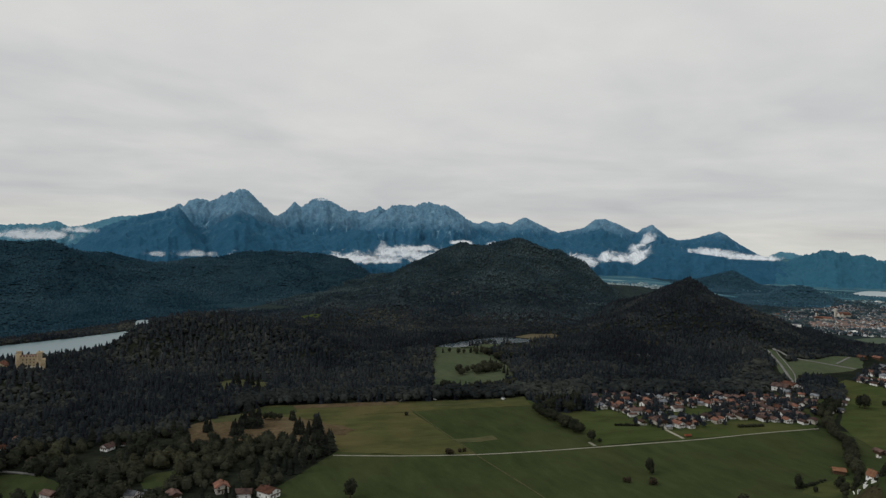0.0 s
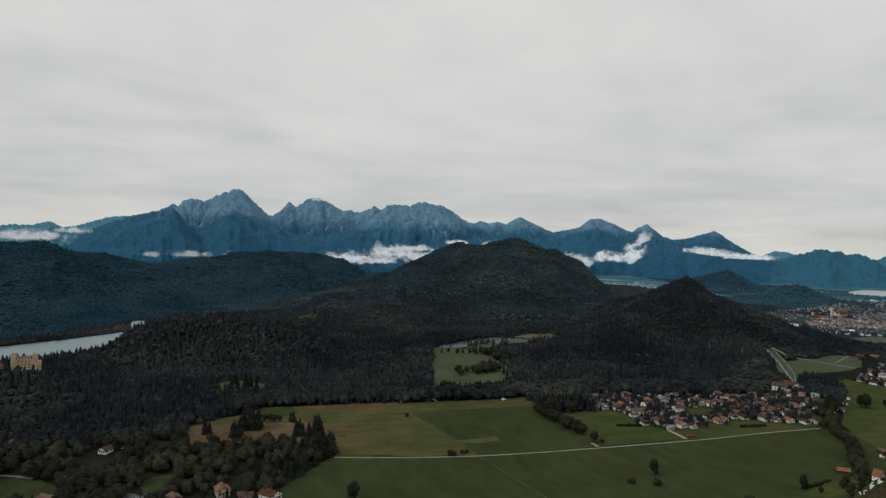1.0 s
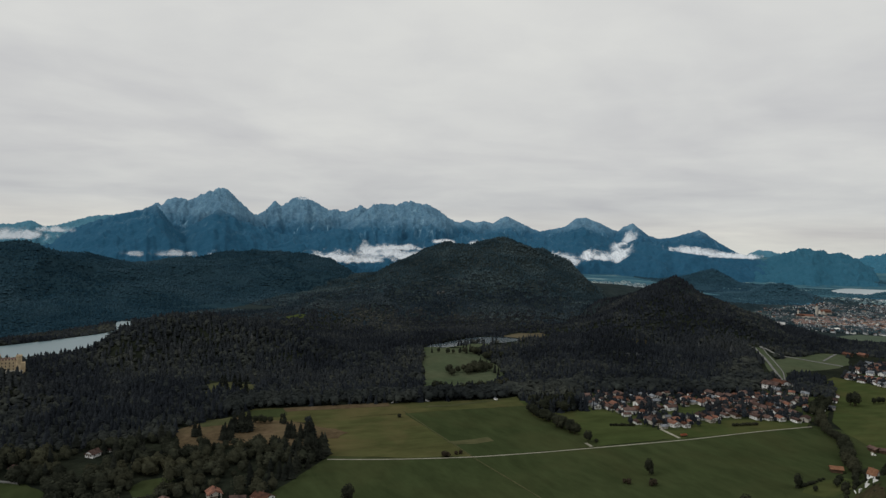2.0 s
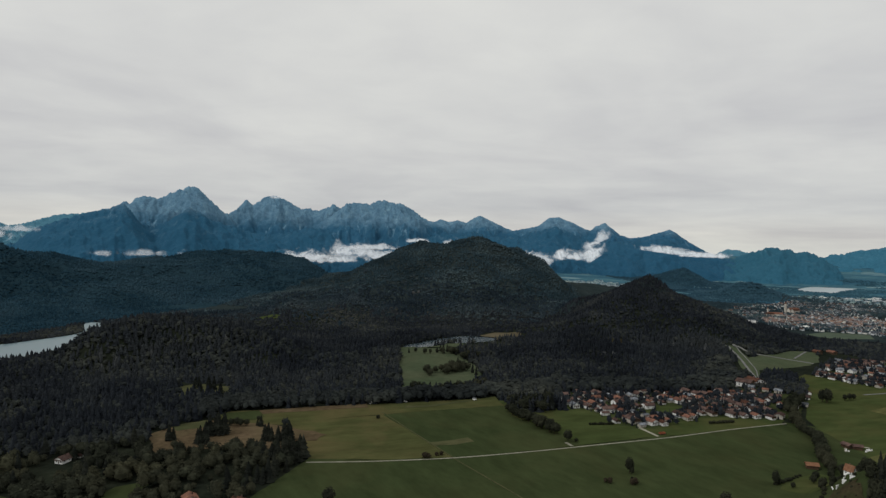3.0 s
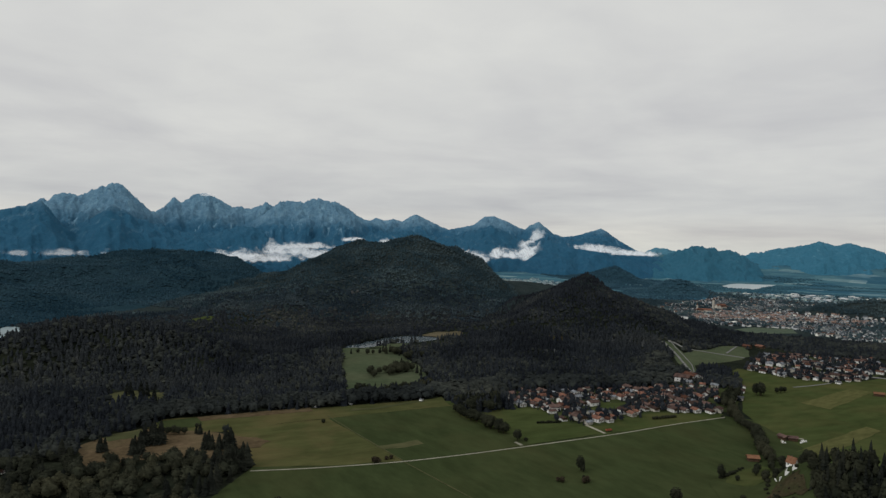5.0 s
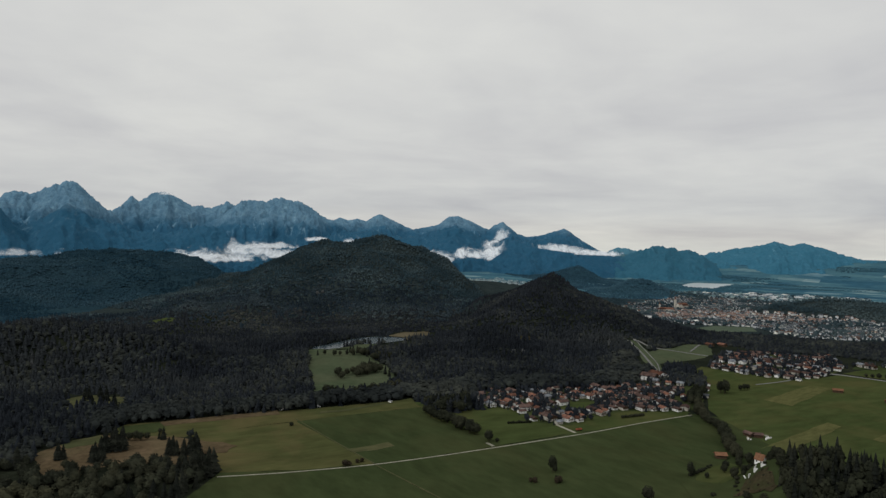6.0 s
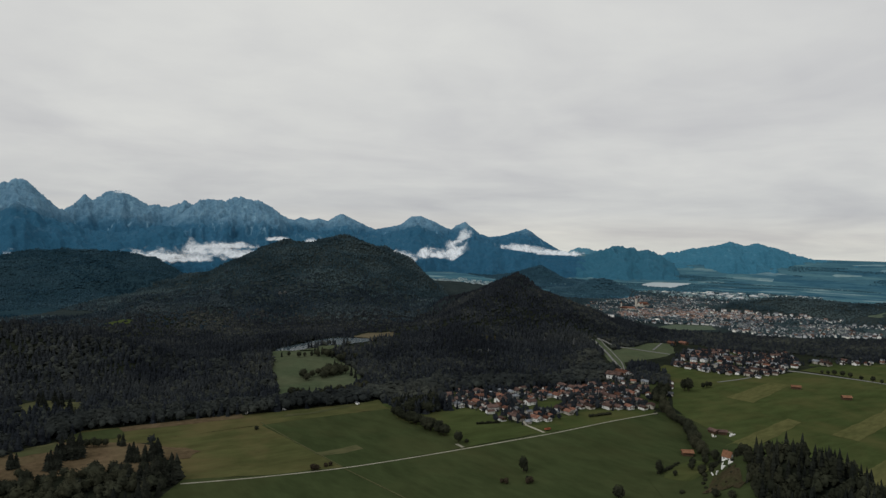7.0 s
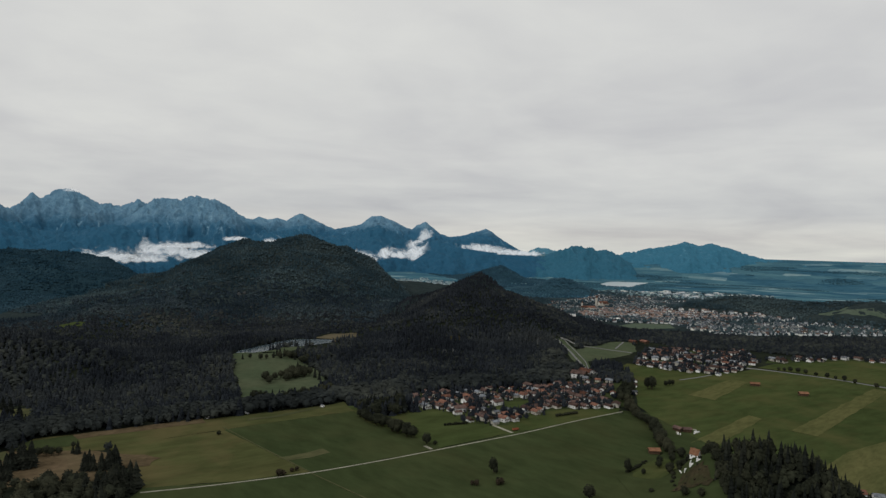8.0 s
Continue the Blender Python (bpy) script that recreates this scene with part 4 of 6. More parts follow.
def trunk_shape(top, base, sides=6, limbs=0, r=None, wide=0.3):
    """A tapered trunk, with limbs reaching into the crown."""
    def pole(p, q, a, b):
        p, q = np.array(p, float), np.array(q, float)
        ax = (q - p) / np.linalg.norm(q - p)
        e = np.cross(ax, (0.3, 0.9, 0.1))
        e /= np.linalg.norm(e)
        g = np.cross(ax, e)
        w = np.arange(sides) * 2 * np.pi / sides
        ring = np.outer(np.cos(w), e) + np.outer(np.sin(w), g)
        i = np.arange(sides)
        f = np.concatenate([np.stack([i, (i + 1) % sides, sides + (i + 1) % sides], 1), np.stack([i, sides + (i + 1) % sides, sides + i], 1)])
        return np.concatenate([p + ring * a, q + ring * b]), f
    out = [pole((0, 0, -0.03), (0, 0, top), base, base * 0.35)]
    for k in range(limbs):
        a, z = r.uniform(0, 6.3), r.uniform(0.25, 0.5) * top + 0.1
        out.append(pole((0, 0, z), (wide * math.cos(a), wide * math.sin(a), z + r.uniform(0.15, 0.32)), base * 0.45, base * 0.12))
    return joined(out)


def scatter(shapes, x, y, z, h, wide, r, domed=True):
    """Many trees in one mesh: each picks a shape, a turn and a size."""
    pick = r.integers(0, len(shapes), len(x))
    vs, fs, ns, n = [], [], [], 0
    for k, (v, f) in enumerate(shapes):
        s = np.where(pick == k)[0]
        if not len(s):
            continue
        a = r.uniform(0, 2 * np.pi, len(s))
        c, q = np.cos(a)[:, None], np.sin(a)[:, None]
        lx, ly = r.normal(0, 0.03, (2, len(s), 1))
        X = (v[:, 0] * c - v[:, 1] * q) * wide[s, None] + x[s, None] + lx * v[:, 2] * h[s, None]
        Y = (v[:, 0] * q + v[:, 1] * c) * wide[s, None] + y[s, None] + ly * v[:, 2] * h[s, None]
        Z = v[:, 2] * h[s, None] + z[s, None] - 0.5
        vs.append(np.stack([X, Y, Z], -1).reshape(-1, 3))
        if domed:
            w = v - np.array([0, 0, 0.25])
            w = w / np.abs(w).max(0) * np.array([1, 1, 1.15])
            w = w / np.linalg.norm(w, axis=1, keepdims=True) + np.array([0, 0, 0.2])
        else:
            w = v * np.array([1, 1, 0]) / (np.hypot(v[:, 0], v[:, 1])[:, None] + 0.004) + np.array([0, 0, 0.5])
        w = w / np.linalg.norm(w, axis=1, keepdims=True)
        ns.append(np.stack([w[:, 0] * c - w[:, 1] * q, w[:, 0] * q + w[:, 1] * c, np.repeat(w[None, :, 2], len(s), 0)], -1).reshape(-1, 3))
        fs.append((f[None] + (np.arange(len(s)) * len(v))[:, None, None]).reshape(-1, 3) + n)
        n += len(s) * len(v)
    return np.concatenate(vs), np.concatenate(fs), np.concatenate(ns)


# ---- where woods grow ----
VILLAGE = [(132, 770), (128, 800), (140, 850), (180, 846), (243, 854), (300, 862), (344, 872), (366, 860), (372, 800), (352, 750), (334, 742), (299, 752), (268, 746), (224, 722), (204, 704), (172, 712), (166, 750)]
VILLAGE_GREEN = [(208, 758), (222, 742), (262, 765), (268, 790), (232, 792)]
HAMLET = [(352, 750), (372, 800), (366, 860), (372, 890), (400, 905), (440, 925), (462, 880), (432, 822), (400, 790), (378, 752)]
SECOND = [(512, 978), (560, 1030), (602, 1076), (677, 1098), (788, 1066), (750, 990), (692, 936), (640, 908), (597, 884), (560, 915)]
THIRD = [(745, 965), (770, 990), (911, 995), (1010, 950), (1000, 915), (905, 965), (800, 962)]
TOWN = [(640, 1560), (700, 1480), (745, 1450), (810, 1452), (890, 1440), (870, 1340), (905, 1255), (1000, 1240), (1300, 1215), (1400, 1180), (1450, 1250), (1330, 1320), (1280, 1420), (1260, 1560), (1180, 1660), (1120, 1760), (1150, 1850), (1350, 1780), (1480, 1820), (1500, 2000), (1330, 2200), (1150, 2250), (1000, 2120), (860, 2000), (740, 1820)]
FLAT_WOODS = [
    [(-1000, 330), (-110, 330), (-150, 470), (-120, 595), (-140, 660), (-100, 760), (37, 808), (58, 822), (62, 790), (70, 745), (128, 765), (138, 850), (240, 858), (344, 874), (372, 898), (395, 912), (405, 945), (425, 1022), (455, 1145), (500, 1300), (300, 1420), (150, 1480), (-60, 1500), (-600, 1600), (-1100, 1400)],
    [(500, 1180), (560, 1178), (655, 1176), (690, 1115), (790, 1082), (860, 1022), (1000, 968), (1300, 990), (1360, 1150), (1100, 1200), (930, 1225), (820, 1300), (720, 1340), (700, 1440), (600, 1480), (530, 1330)],
    [(396, 905), (430, 1000), (455, 995), (500, 965), (470, 900), (440, 850), (410, 870)],
    [(640, 1750), (740, 1840), (850, 2010), (990, 2130), (1080, 2210), (1000, 2330), (900, 2400), (760, 2300), (640, 2050)],
    [(830, 2700), (1000, 2600), (1300, 2720), (1400, 3100), (1250, 3400), (1000, 3450), (900, 3150)],
    [(950, 2300), (1000, 2250), (1040, 2330), (1100, 2420), (1200, 2600), (950, 2560)],
]
MOUND = [(285, 500), (291, 516), (302, 522), (320, 524), (345, 508), (364, 470), (368, 430), (366, 390), (354, 360), (328, 340), (300, 350), (278, 380), (264, 415), (262, 445), (268, 466), (279, 476), (283, 488)]
SPARSE = [[(396, 905), (430, 1000), (470, 1000), (500, 965), (470, 900), (438, 830), (400, 800)],
          [(-420, 330), (-110, 330), (-150, 470), (-120, 595), (-160, 640), (-260, 600), (-420, 640)]]
OPEN = [GREEN_PLOT, CLEARING, MAIN_FIELD, TAN_FIELD, GLADE, EAST, UPPER, BACK_FIELD, NORTH, KNOLL, TOWN_GREEN, TOWN, VILLAGE, SECOND, THIRD, LONG_LAKE, SWAN_LAKE, FAR_LAKE] + LAWNS
CLEARINGS = [(-20, 1110, 46, 20), (10, 1085, 40, 18), (40, 1138, 42, 24), (80, 1172, 26, 26), (112, 1268, 44, 44), (-290, 838, 26, 12), (-322, 845, 14, 8), (-310, 1285, 34, 12), (-345, 1270, 16, 8), (455, 1120, 16, 12), (246, 1075, 16, 9), (272, 1078, 20, 9), (300, 1066, 12, 6), (-95, 1240, 40, 8)]
WOOD_EDGE = [(-231, 730), (-149, 760), (-92, 781), (-31, 795), (34, 818), (67, 827)]
HILL_FOOT = [(80, 840), (137, 872), (243, 878), (344, 900), (395, 960), (420, 1030)]
ROADS = [TRACK, COUNTRY, HILL_ROAD, UP_ROAD, HILL_LANE]
HOME = [(-150, 494, 8), (-187, 500, 9), (-240, 481, 11), (-316, 574, 15), (-236, 492, 9), (-354, 533, 11), (-399, 558, 8), (-216, 484, 7), (-302, 474, 6), (-406, 588, 7)]


def wooded(x, y):
    h = hills(x, y)
    grow = (h > 5) & (np.hypot(x, y) > 300) & ~((y < 640) & (x > 200))
    grow |= inside(x, y, MOUND)
    for p in FLAT_WOODS:
        grow |= inside(x, y, p)
    for p in OPEN:
        grow &= ~inside(x, y, p)
    for r in ROADS:
        grow &= near_line(x, y, r) > 7
    for cx, cy, a, b in CLEARINGS:
        grow &= ((x - cx) / a) ** 2 + ((y - cy) / b) ** 2 > 1
    for cx, cy, a in HOME:
        grow &= np.hypot(x - cx, (y - cy + a) * 0.6) > a
    grow &= np.hypot(x + 497, y - 736) > 19
    grow &= np.hypot(x + 514, y - 716) > 10
    grow &= ~((np.hypot(x - 283, y - 510) < 7.5) | (np.hypot(x - 271, y - 494) < 9))
    return grow


def stand(x0, x1, y0, y1, step, r):
    gx, gy = np.meshgrid(np.arange(x0, x1, step), np.arange(y0, y1, step))
    x = gx.ravel() + r.uniform(-0.48, 0.48, gx.size) * step
    y = gy.ravel() + r.uniform(-0.48, 0.48, gx.size) * step
    return x, y


FIRS_NEAR = [fir_shape(7, 10, rng) for _ in range(5)]
FIRS_MID = [fir_shape(4, 7, rng) for _ in range(5)]
FIRS_FAR = [fir_shape(2, 5, rng) for _ in range(4)]
LEAFY_NEAR = [leafy_shape(16, rng, 0.38, 0.1, True) for _ in range(6)]
LEAFY_GARDEN = [leafy_shape(66, rng, 0.37, 0.04, True) for _ in range(6)]
LEAFY_MID = [leafy_shape(4, rng, 0.42, 0.02, True) for _ in range(5)]
LEAFY_FAR = [leafy_shape(1, rng, 0.42, 0.0, True) for _ in range(4)]


def forest(near, far, step, firs, leafs, fir_mat, leaf_mat, tall, label, where=None, spread=1.0):
    r = np.random.default_rng(int(near + step * 10))
    x, y = stand(-1500, 1750, 330, far, step, r)
    d = np.hypot(x, y)
    az = np.degrees(np.arctan2(x, y))
    keep = (d >= near) & (d < far) & (az > -44) & (az < 54)
    if where:
        keep &= where(x, y)
    x, y = x[keep], y[keep]
    ok = wooded(x, y)
    x, y = x[ok], y[ok]
    thin = fbm(x / 45, y / 45, 3, 77)
    ok = thin > np.where((np.hypot(x, y) < 720) & (x < -100), -0.42, -0.7) + 0.25 * r.uniform(-1, 1, len(x))
    for p in SPARSE:
        ok &= ~(inside(x, y, p) & (r.uniform(0, 1, len(x)) < 0.2))
    for p in (HILL_MEADOW, RIDGE_MEADOW):
        ok &= ~(inside(x, y, p) & (r.uniform(0, 1, len(x)) < 0.72))
    x, y, thin = x[ok], y[ok], thin[ok]
    z = height(x, y)
    leafy = fbm(x / 110, y / 110, 3, 88) + 0.35 * r.normal(0, 1, len(x)) > np.where(x < -100, 0.02, 0.08) - 0.3 * (np.hypot(x, y) < 740)
    leafy &= (np.hypot(x, y) < 760) | (x > 480) | (r.uniform(0, 1, len(x)) < 0.72)
    leafy &= (np.hypot(x, y) < 1250) | (r.uniform(0, 1, len(x)) < 0.8)
    leafy |= (np.hypot(x, y) < 700) & (x < -100) & (r.uniform(0, 1, len(x)) < 0.5)
    leafy &= ~((x > 250) & (y < 640)) | (r.uniform(0, 1, len(x)) < 0.7)
    leafy |= (x > 250) & (y < 560) & (r.uniform(0, 1, len(x)) < 0.5)
    leafy |= (x > 480) & (y < 1350) & (r.uniform(0, 1, len(x)) < 0.35)
    rim = np.minimum(near_line(x, y, WOOD_EDGE), near_line(x, y, HILL_FOOT)) < 30
    leafy |= rim & (r.uniform(0, 1, len(x)) < 0.65)
    h = tall * r.uniform(0.7, 1.16, len(x)) * (1 + 0.25 * thin) * np.where(rim & leafy, 1.3, 1.0)
    h *= np.where(garden_side(x, y), r.uniform(0.72, 1.3, len(x)), 1.0)
    for sel, shapes, mat, name, wide in ((~leafy, firs, fir_mat, "conifer_forest", 1.3), (leafy, leafs, leaf_mat, "broadleaf_forest", 1.1)):
        hh = h[sel] * (1.0 if name[0] == "c" else 0.74)
        ww = hh * wide * r.uniform(0.85, 1.25, sel.sum()) * (step / 5.6) ** 0.6 * spread
        v, f, w = scatter(shapes, x[sel], y[sel], z[sel], hh, ww, r, name[0] == "b")
        ob = new(name, mesh_of(name, v, f, [mat], shade=True, normals=w))
        tagged(ob, label % ("spruce" if name[0] == "c" else "broadleaf"), "forest", kind="stuff")


def garden_side(x, y):
    return (np.hypot(x, y) < 680) & (x < -100)


def hill_above_village(x, y):
    return ((x > 480) & (y < 1480)) | inside(x, y, [(215, 1500), (225, 1400), (190, 1250), (150, 1100), (600, 1100), (690, 1400), (560, 1570), (400, 1610), (300, 1570)])


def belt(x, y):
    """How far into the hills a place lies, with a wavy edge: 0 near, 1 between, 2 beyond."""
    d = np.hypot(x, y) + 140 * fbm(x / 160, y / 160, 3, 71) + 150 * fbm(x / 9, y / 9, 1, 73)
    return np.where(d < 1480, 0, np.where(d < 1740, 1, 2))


def front(x, y):
    """This side of the crests, and a little way down behind them."""
    line = np.interp(x, [-1500, -1230, -1000, -744, -479, -356, -300, 14, 248, 410, 480, 620, 700, 1700], [1600, 1800, 2140, 2320, 2410, 2420, 2300, 2180, 2165, 2160, 1700, 1650, 4000, 4000])
    return y < line


forest(330, 680, 7.6, FIRS_NEAR, LEAFY_GARDEN, M_FIR_NEAR, M_LEAF_GARDEN, 16, "tall dark %s trees round scattered houses", garden_side, 0.8)
forest(330, 560, 4.4, FIRS_NEAR, LEAFY_NEAR, M_FIR_NEAR, M_LEAF_NEAR, 17, "tall dark %s wood on the mound", lambda x, y: ~garden_side(x, y) & (x > 200), 0.72)
forest(330, 800, 5.6, FIRS_NEAR, LEAFY_NEAR, M_FIR, M_LEAF, 15, "dark %s wood beside the meadows", lambda x, y: ~garden_side(x, y) & ((x < 200) | (y > 560)))
forest(800, 1250, 5.9, FIRS_MID, LEAFY_MID, M_FIR, M_LEAF, 12, "dense dark %s forest on the hill slopes", spread=1.15)
# Each belt takes a leaf colour with more haze painted in.
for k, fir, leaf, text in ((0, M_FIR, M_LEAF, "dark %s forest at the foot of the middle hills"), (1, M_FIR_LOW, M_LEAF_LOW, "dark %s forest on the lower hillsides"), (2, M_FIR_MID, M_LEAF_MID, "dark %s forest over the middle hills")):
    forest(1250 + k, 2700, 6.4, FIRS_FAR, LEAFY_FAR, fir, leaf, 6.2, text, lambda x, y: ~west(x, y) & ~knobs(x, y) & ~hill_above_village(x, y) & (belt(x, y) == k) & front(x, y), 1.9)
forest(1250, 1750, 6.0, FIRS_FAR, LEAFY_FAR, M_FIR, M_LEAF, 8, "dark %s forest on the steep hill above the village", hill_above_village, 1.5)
# Western ridge and knobs: blue of the needles is painted haze.
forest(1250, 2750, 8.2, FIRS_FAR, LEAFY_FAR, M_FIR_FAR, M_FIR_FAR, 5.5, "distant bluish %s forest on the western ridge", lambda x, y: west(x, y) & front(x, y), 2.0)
forest(2150, 3600, 9.5, FIRS_FAR, LEAFY_FAR, M_FIR_HAZE, M_FIR_HAZE, 5.5, "hazy blue %s forest on knobs beyond the town", knobs, 2.2)


def far_woods():
    r = np.random.default_rng(61)
    x, y = stand(700, 3300, 1500, 4100, 12, r)
    d, az = np.hypot(x, y), np.degrees(np.arctan2(x, y))
    ok = (d > 2300) & (d < 4400) & (az > 22) & (az < 52)
    ok &= (fbm(x * 0.7 / 190 + y * 0.7 / 190, (y - x) * 0.7 / 420, 4, 66) > 0.1)
    for p in (FAR_LAKE, TOWN):
        ok &= ~inside(x, y, p)
    x, y = x[ok], y[ok]
    h = r.uniform(3, 5, len(x))
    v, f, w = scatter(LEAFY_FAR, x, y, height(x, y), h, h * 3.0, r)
    # Plain woods with the haze tint in their colour.
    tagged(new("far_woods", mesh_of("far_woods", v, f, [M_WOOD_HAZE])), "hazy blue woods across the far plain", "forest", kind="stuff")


far_woods()


# ---- cliffs that show between the trees ----
def outcrop(x, y, wide, tall, seed):
    tall = tall * 1.4
    r = np.random.default_rng(seed)
    bm = bmesh.new()
    bmesh.ops.create_icosphere(bm, subdivisions=3, radius=1.0)
    for v in bm.verts:
        n = noise.fractal(v.co * 1.7 + Vector((seed * 3.1, 0, 0)), 1.0, 2.0, 4)
        v.co = v.co * (1 + 0.45 * n)
        v.co = Vector((v.co.x * wide, v.co.y * wide * 0.8, v.co.z * tall * 0.5))
    me = bpy.data.meshes.new("rock_outcrop")
    bm.to_mesh(me)
    bm.free()
    me.materials.append(M_ROCK)
    ob = new("rock_outcrop", me)
    ob.matrix_basis = pose(x, y, h1(x, y) + tall * 0.28, 0, 0, r.uniform(0, 90))
    tagged(ob, "pale limestone cliff showing between dark trees", "rock", "cliffs in the wood")


for k, (x, y, w, t) in enumerate(((-440, 897, 2.2, 16), (-416, 886, 1.8, 17), (-425, 869, 1.6, 15), (-389, 929, 2, 15), (-306, 977, 1.8, 14), (-66, 1659, 5, 7), (-54, 1668, 4, 6), (-60, 1650, 3, 6), (246, 1076, 4, 6), (262, 1080, 3, 5), (415, 1105, 3, 13), (370, 1122, 2.6, 12), (398, 1118, 2, 12))):
    outcrop(x, y, w, t, k + 1)


# ---- single trees ----
def tree_thing(kind, r):
    root = new(kind)
    if kind == "spruce_tree":
        v, f = fir_shape(11, 14, r)
        part("crown", mesh_of("crown", v, f, [M_FIR_NEAR]), root)
        v, f = trunk_shape(0.8, 0.016)
    else:
        v, f = leafy_shape(110, r, 0.38 if kind == "broadleaf_tree" else 0.5, 0.1 if kind == "broadleaf_tree" else 0.02, True)
        part("crown", mesh_of("crown", v, f, [M_RUST if kind == "rusty_shrub" else M_LEAF_NEAR], shade=True), root)
        v, f = trunk_shape(0.62, 0.028, limbs=6, r=r)
    part("trunk", mesh_of("trunk", v, f, [M_BARK]), root)
    return root


TREES = {}
for kind, text in (("spruce_tree", "tall dark green spruce standing in open grass"), ("broadleaf_tree", "round dark green deciduous tree in open grass"), ("shrub", "low dark green bush at a field edge"), ("rusty_shrub", "rusty brown bush in open grass")):
    TREES[kind] = [tagged(tree_thing(kind, rng), text, "shrub" if "shrub" in kind else "tree") for _ in range(3)]
used = set()


def plant(kind, x, y, h, group="", label="", slim=1.0):
    src = TREES[kind][rng.integers(0, 3)]
    m = Matrix.Translation((x, y, h1(x, y) - 0.1)) @ Euler((0, 0, rng.uniform(0, 6.3))).to_matrix().to_4x4()
    if src.name not in used:
        used.add(src.name)
        ob = src
        ob.matrix_basis = m
    else:
        ob = copy_thing(src, m)
    ob.scale = (h * slim, h * slim, h)
    return tagged(ob, label, group=group)


for x, y, h in ((-24, 602, 6.5), (-21, 603, 5.5), (-14, 609, 4.5), (-10, 611, 4.5)):
    plant("rusty_shrub", x, y, h, "bushes by the track crossing", "rusty brown bush beside the gravel track", 1.0)
for x, y, h in ((144, 577, 15), (145, 574, 8), (140, 556, 6)):
    plant("broadleaf_tree", x, y, h, "trees in the open meadow", "slim dark tree standing in the open meadow", 0.8)
for x, y, h in ((122, 554, 6), (119, 556, 5), (139, 552, 6), (142, 553, 7)):
    plant("rusty_shrub", x, y, h, "bushes in the open meadow", "rusty brown bush in the open meadow", 0.8)
plant("broadleaf_tree", -90, 497, 17, "", "tall dark tree at the meadow edge")
plant("broadleaf_tree", 196, 512, 13, "", "broad dark tree at the near meadow edge", 1.2)
plant("shrub", -73, 716, 5, "", "low dark bush in the hay meadow")
plant("broadleaf_tree", 254, 555, 14, "", "dark tree at the end of a hedge", 0.8)
plant("broadleaf_tree", 287, 561, 9, "", "small tree on the dry bank")
for x, y, h in ((75, 721, 14), (80, 717, 13), (86, 700, 14), (91, 696, 15), (96, 682, 14), (100, 678, 13), (109, 657, 12), (116, 654, 5)):
    plant("broadleaf_tree", x, y, h, "tree row beside the village meadow", "rounded green tree in a row along a meadow", 1.25)
for k in range(22):
    u = k / 21
    plant("broadleaf_tree", 64 + 36 * u + rng.normal(0, 2.5), 752 - 70 * u + rng.normal(0, 2.5), rng.uniform(9, 14), "tree row beside the village meadow", "rounded green tree in a row along a meadow", 1.15)
for k in range(30):
    s, q = rng.uniform(), rng.uniform()
    plant("spruce_tree" if k % 3 else "broadleaf_tree", 62 + 54 * s + 10 * q, 748 + 10 * s + 42 * q, rng.uniform(13, 19), "trees of the copse by the village", "dark tree of a dense copse by the meadow", 1.5)
for x, y, h in ((-253, 634, 13), (-250, 636, 11), (-223, 627, 15), (-219, 628, 16), (-226, 630, 12), (-222, 650, 18), (-215, 653, 20), (-210, 655, 19), (-218, 657, 17), (-226, 652, 12), (-183, 682, 10), (-187, 684, 6), (-169, 639, 14), (-166, 640, 15), (-163, 639, 12), (-157, 639, 13), (-152, 640, 15), (-148, 642, 17), (-146, 640, 14), (-150, 638, 12), (-129, 588, 16), (-133, 585, 19), (-138, 584, 20), (-144, 580, 18), (-150, 584, 15), (-158, 589, 14), (-166, 598, 13), (-173, 606, 12), (-184, 604, 13)):
    plant("spruce_tree", x, y, h * 1.15, "spruces round the stubble field", "dark pointed spruce at the stubble field", 1.6)
for x, y, h in ((-211, 680, 9), (-206, 681, 10), (-202, 680, 9), (-197, 682, 8), (-190, 700, 6), (-240, 612, 9), (-232, 604, 10)):
    plant("broadleaf_tree", x, y, h, "round trees round the stubble field", "round dark tree at the stubble field", 1.1)
for x, y, h in ((-300, 840, 12), (-292, 828, 15), (-284, 838, 14), (-272, 820, 16), (-262, 812, 13), (-268, 795, 15), (-255, 790, 14), (-280, 800, 12), (-246, 772, 12), (-290, 805, 13)):
    plant("spruce_tree", x, y, h, "spruces in the wood clearing", "dark spruce standing in a yellowish clearing", 1.5)
line = [(366, 742), (359, 720), (354, 695), (350, 669), (338, 640), (328, 618), (318, 592)]
for (xa, ya), (xb, yb) in zip(line, line[1:]):
    for s in np.linspace(0, 1, 5)[:-1]:
        for _ in range(2):
            plant("broadleaf_tree", xa + (xb - xa) * s + rng.uniform(-4, 4), ya + (yb - ya) * s + rng.uniform(-3, 3), rng.uniform(9, 14), "trees along the stream", "leafy green tree in the stream-side row", 1.1)
for x, y, h in ((447, 822, 20), (444, 826, 17), (451, 826, 16), (412, 812, 14), (404, 804, 13), (398, 796, 14), (392, 790, 13), (386, 778, 14), (380, 768, 13), (374, 757, 14), (418, 822, 13), (408, 820, 15), (396, 806, 14), (390, 800, 13), (382, 788, 15), (378, 779, 13), (372, 768, 14), (477, 836, 9), (484, 838, 10), (490, 840, 9)):
    plant("broadleaf_tree", x, y, h, "trees at the hamlet", "big dense dark tree beside the hamlet")
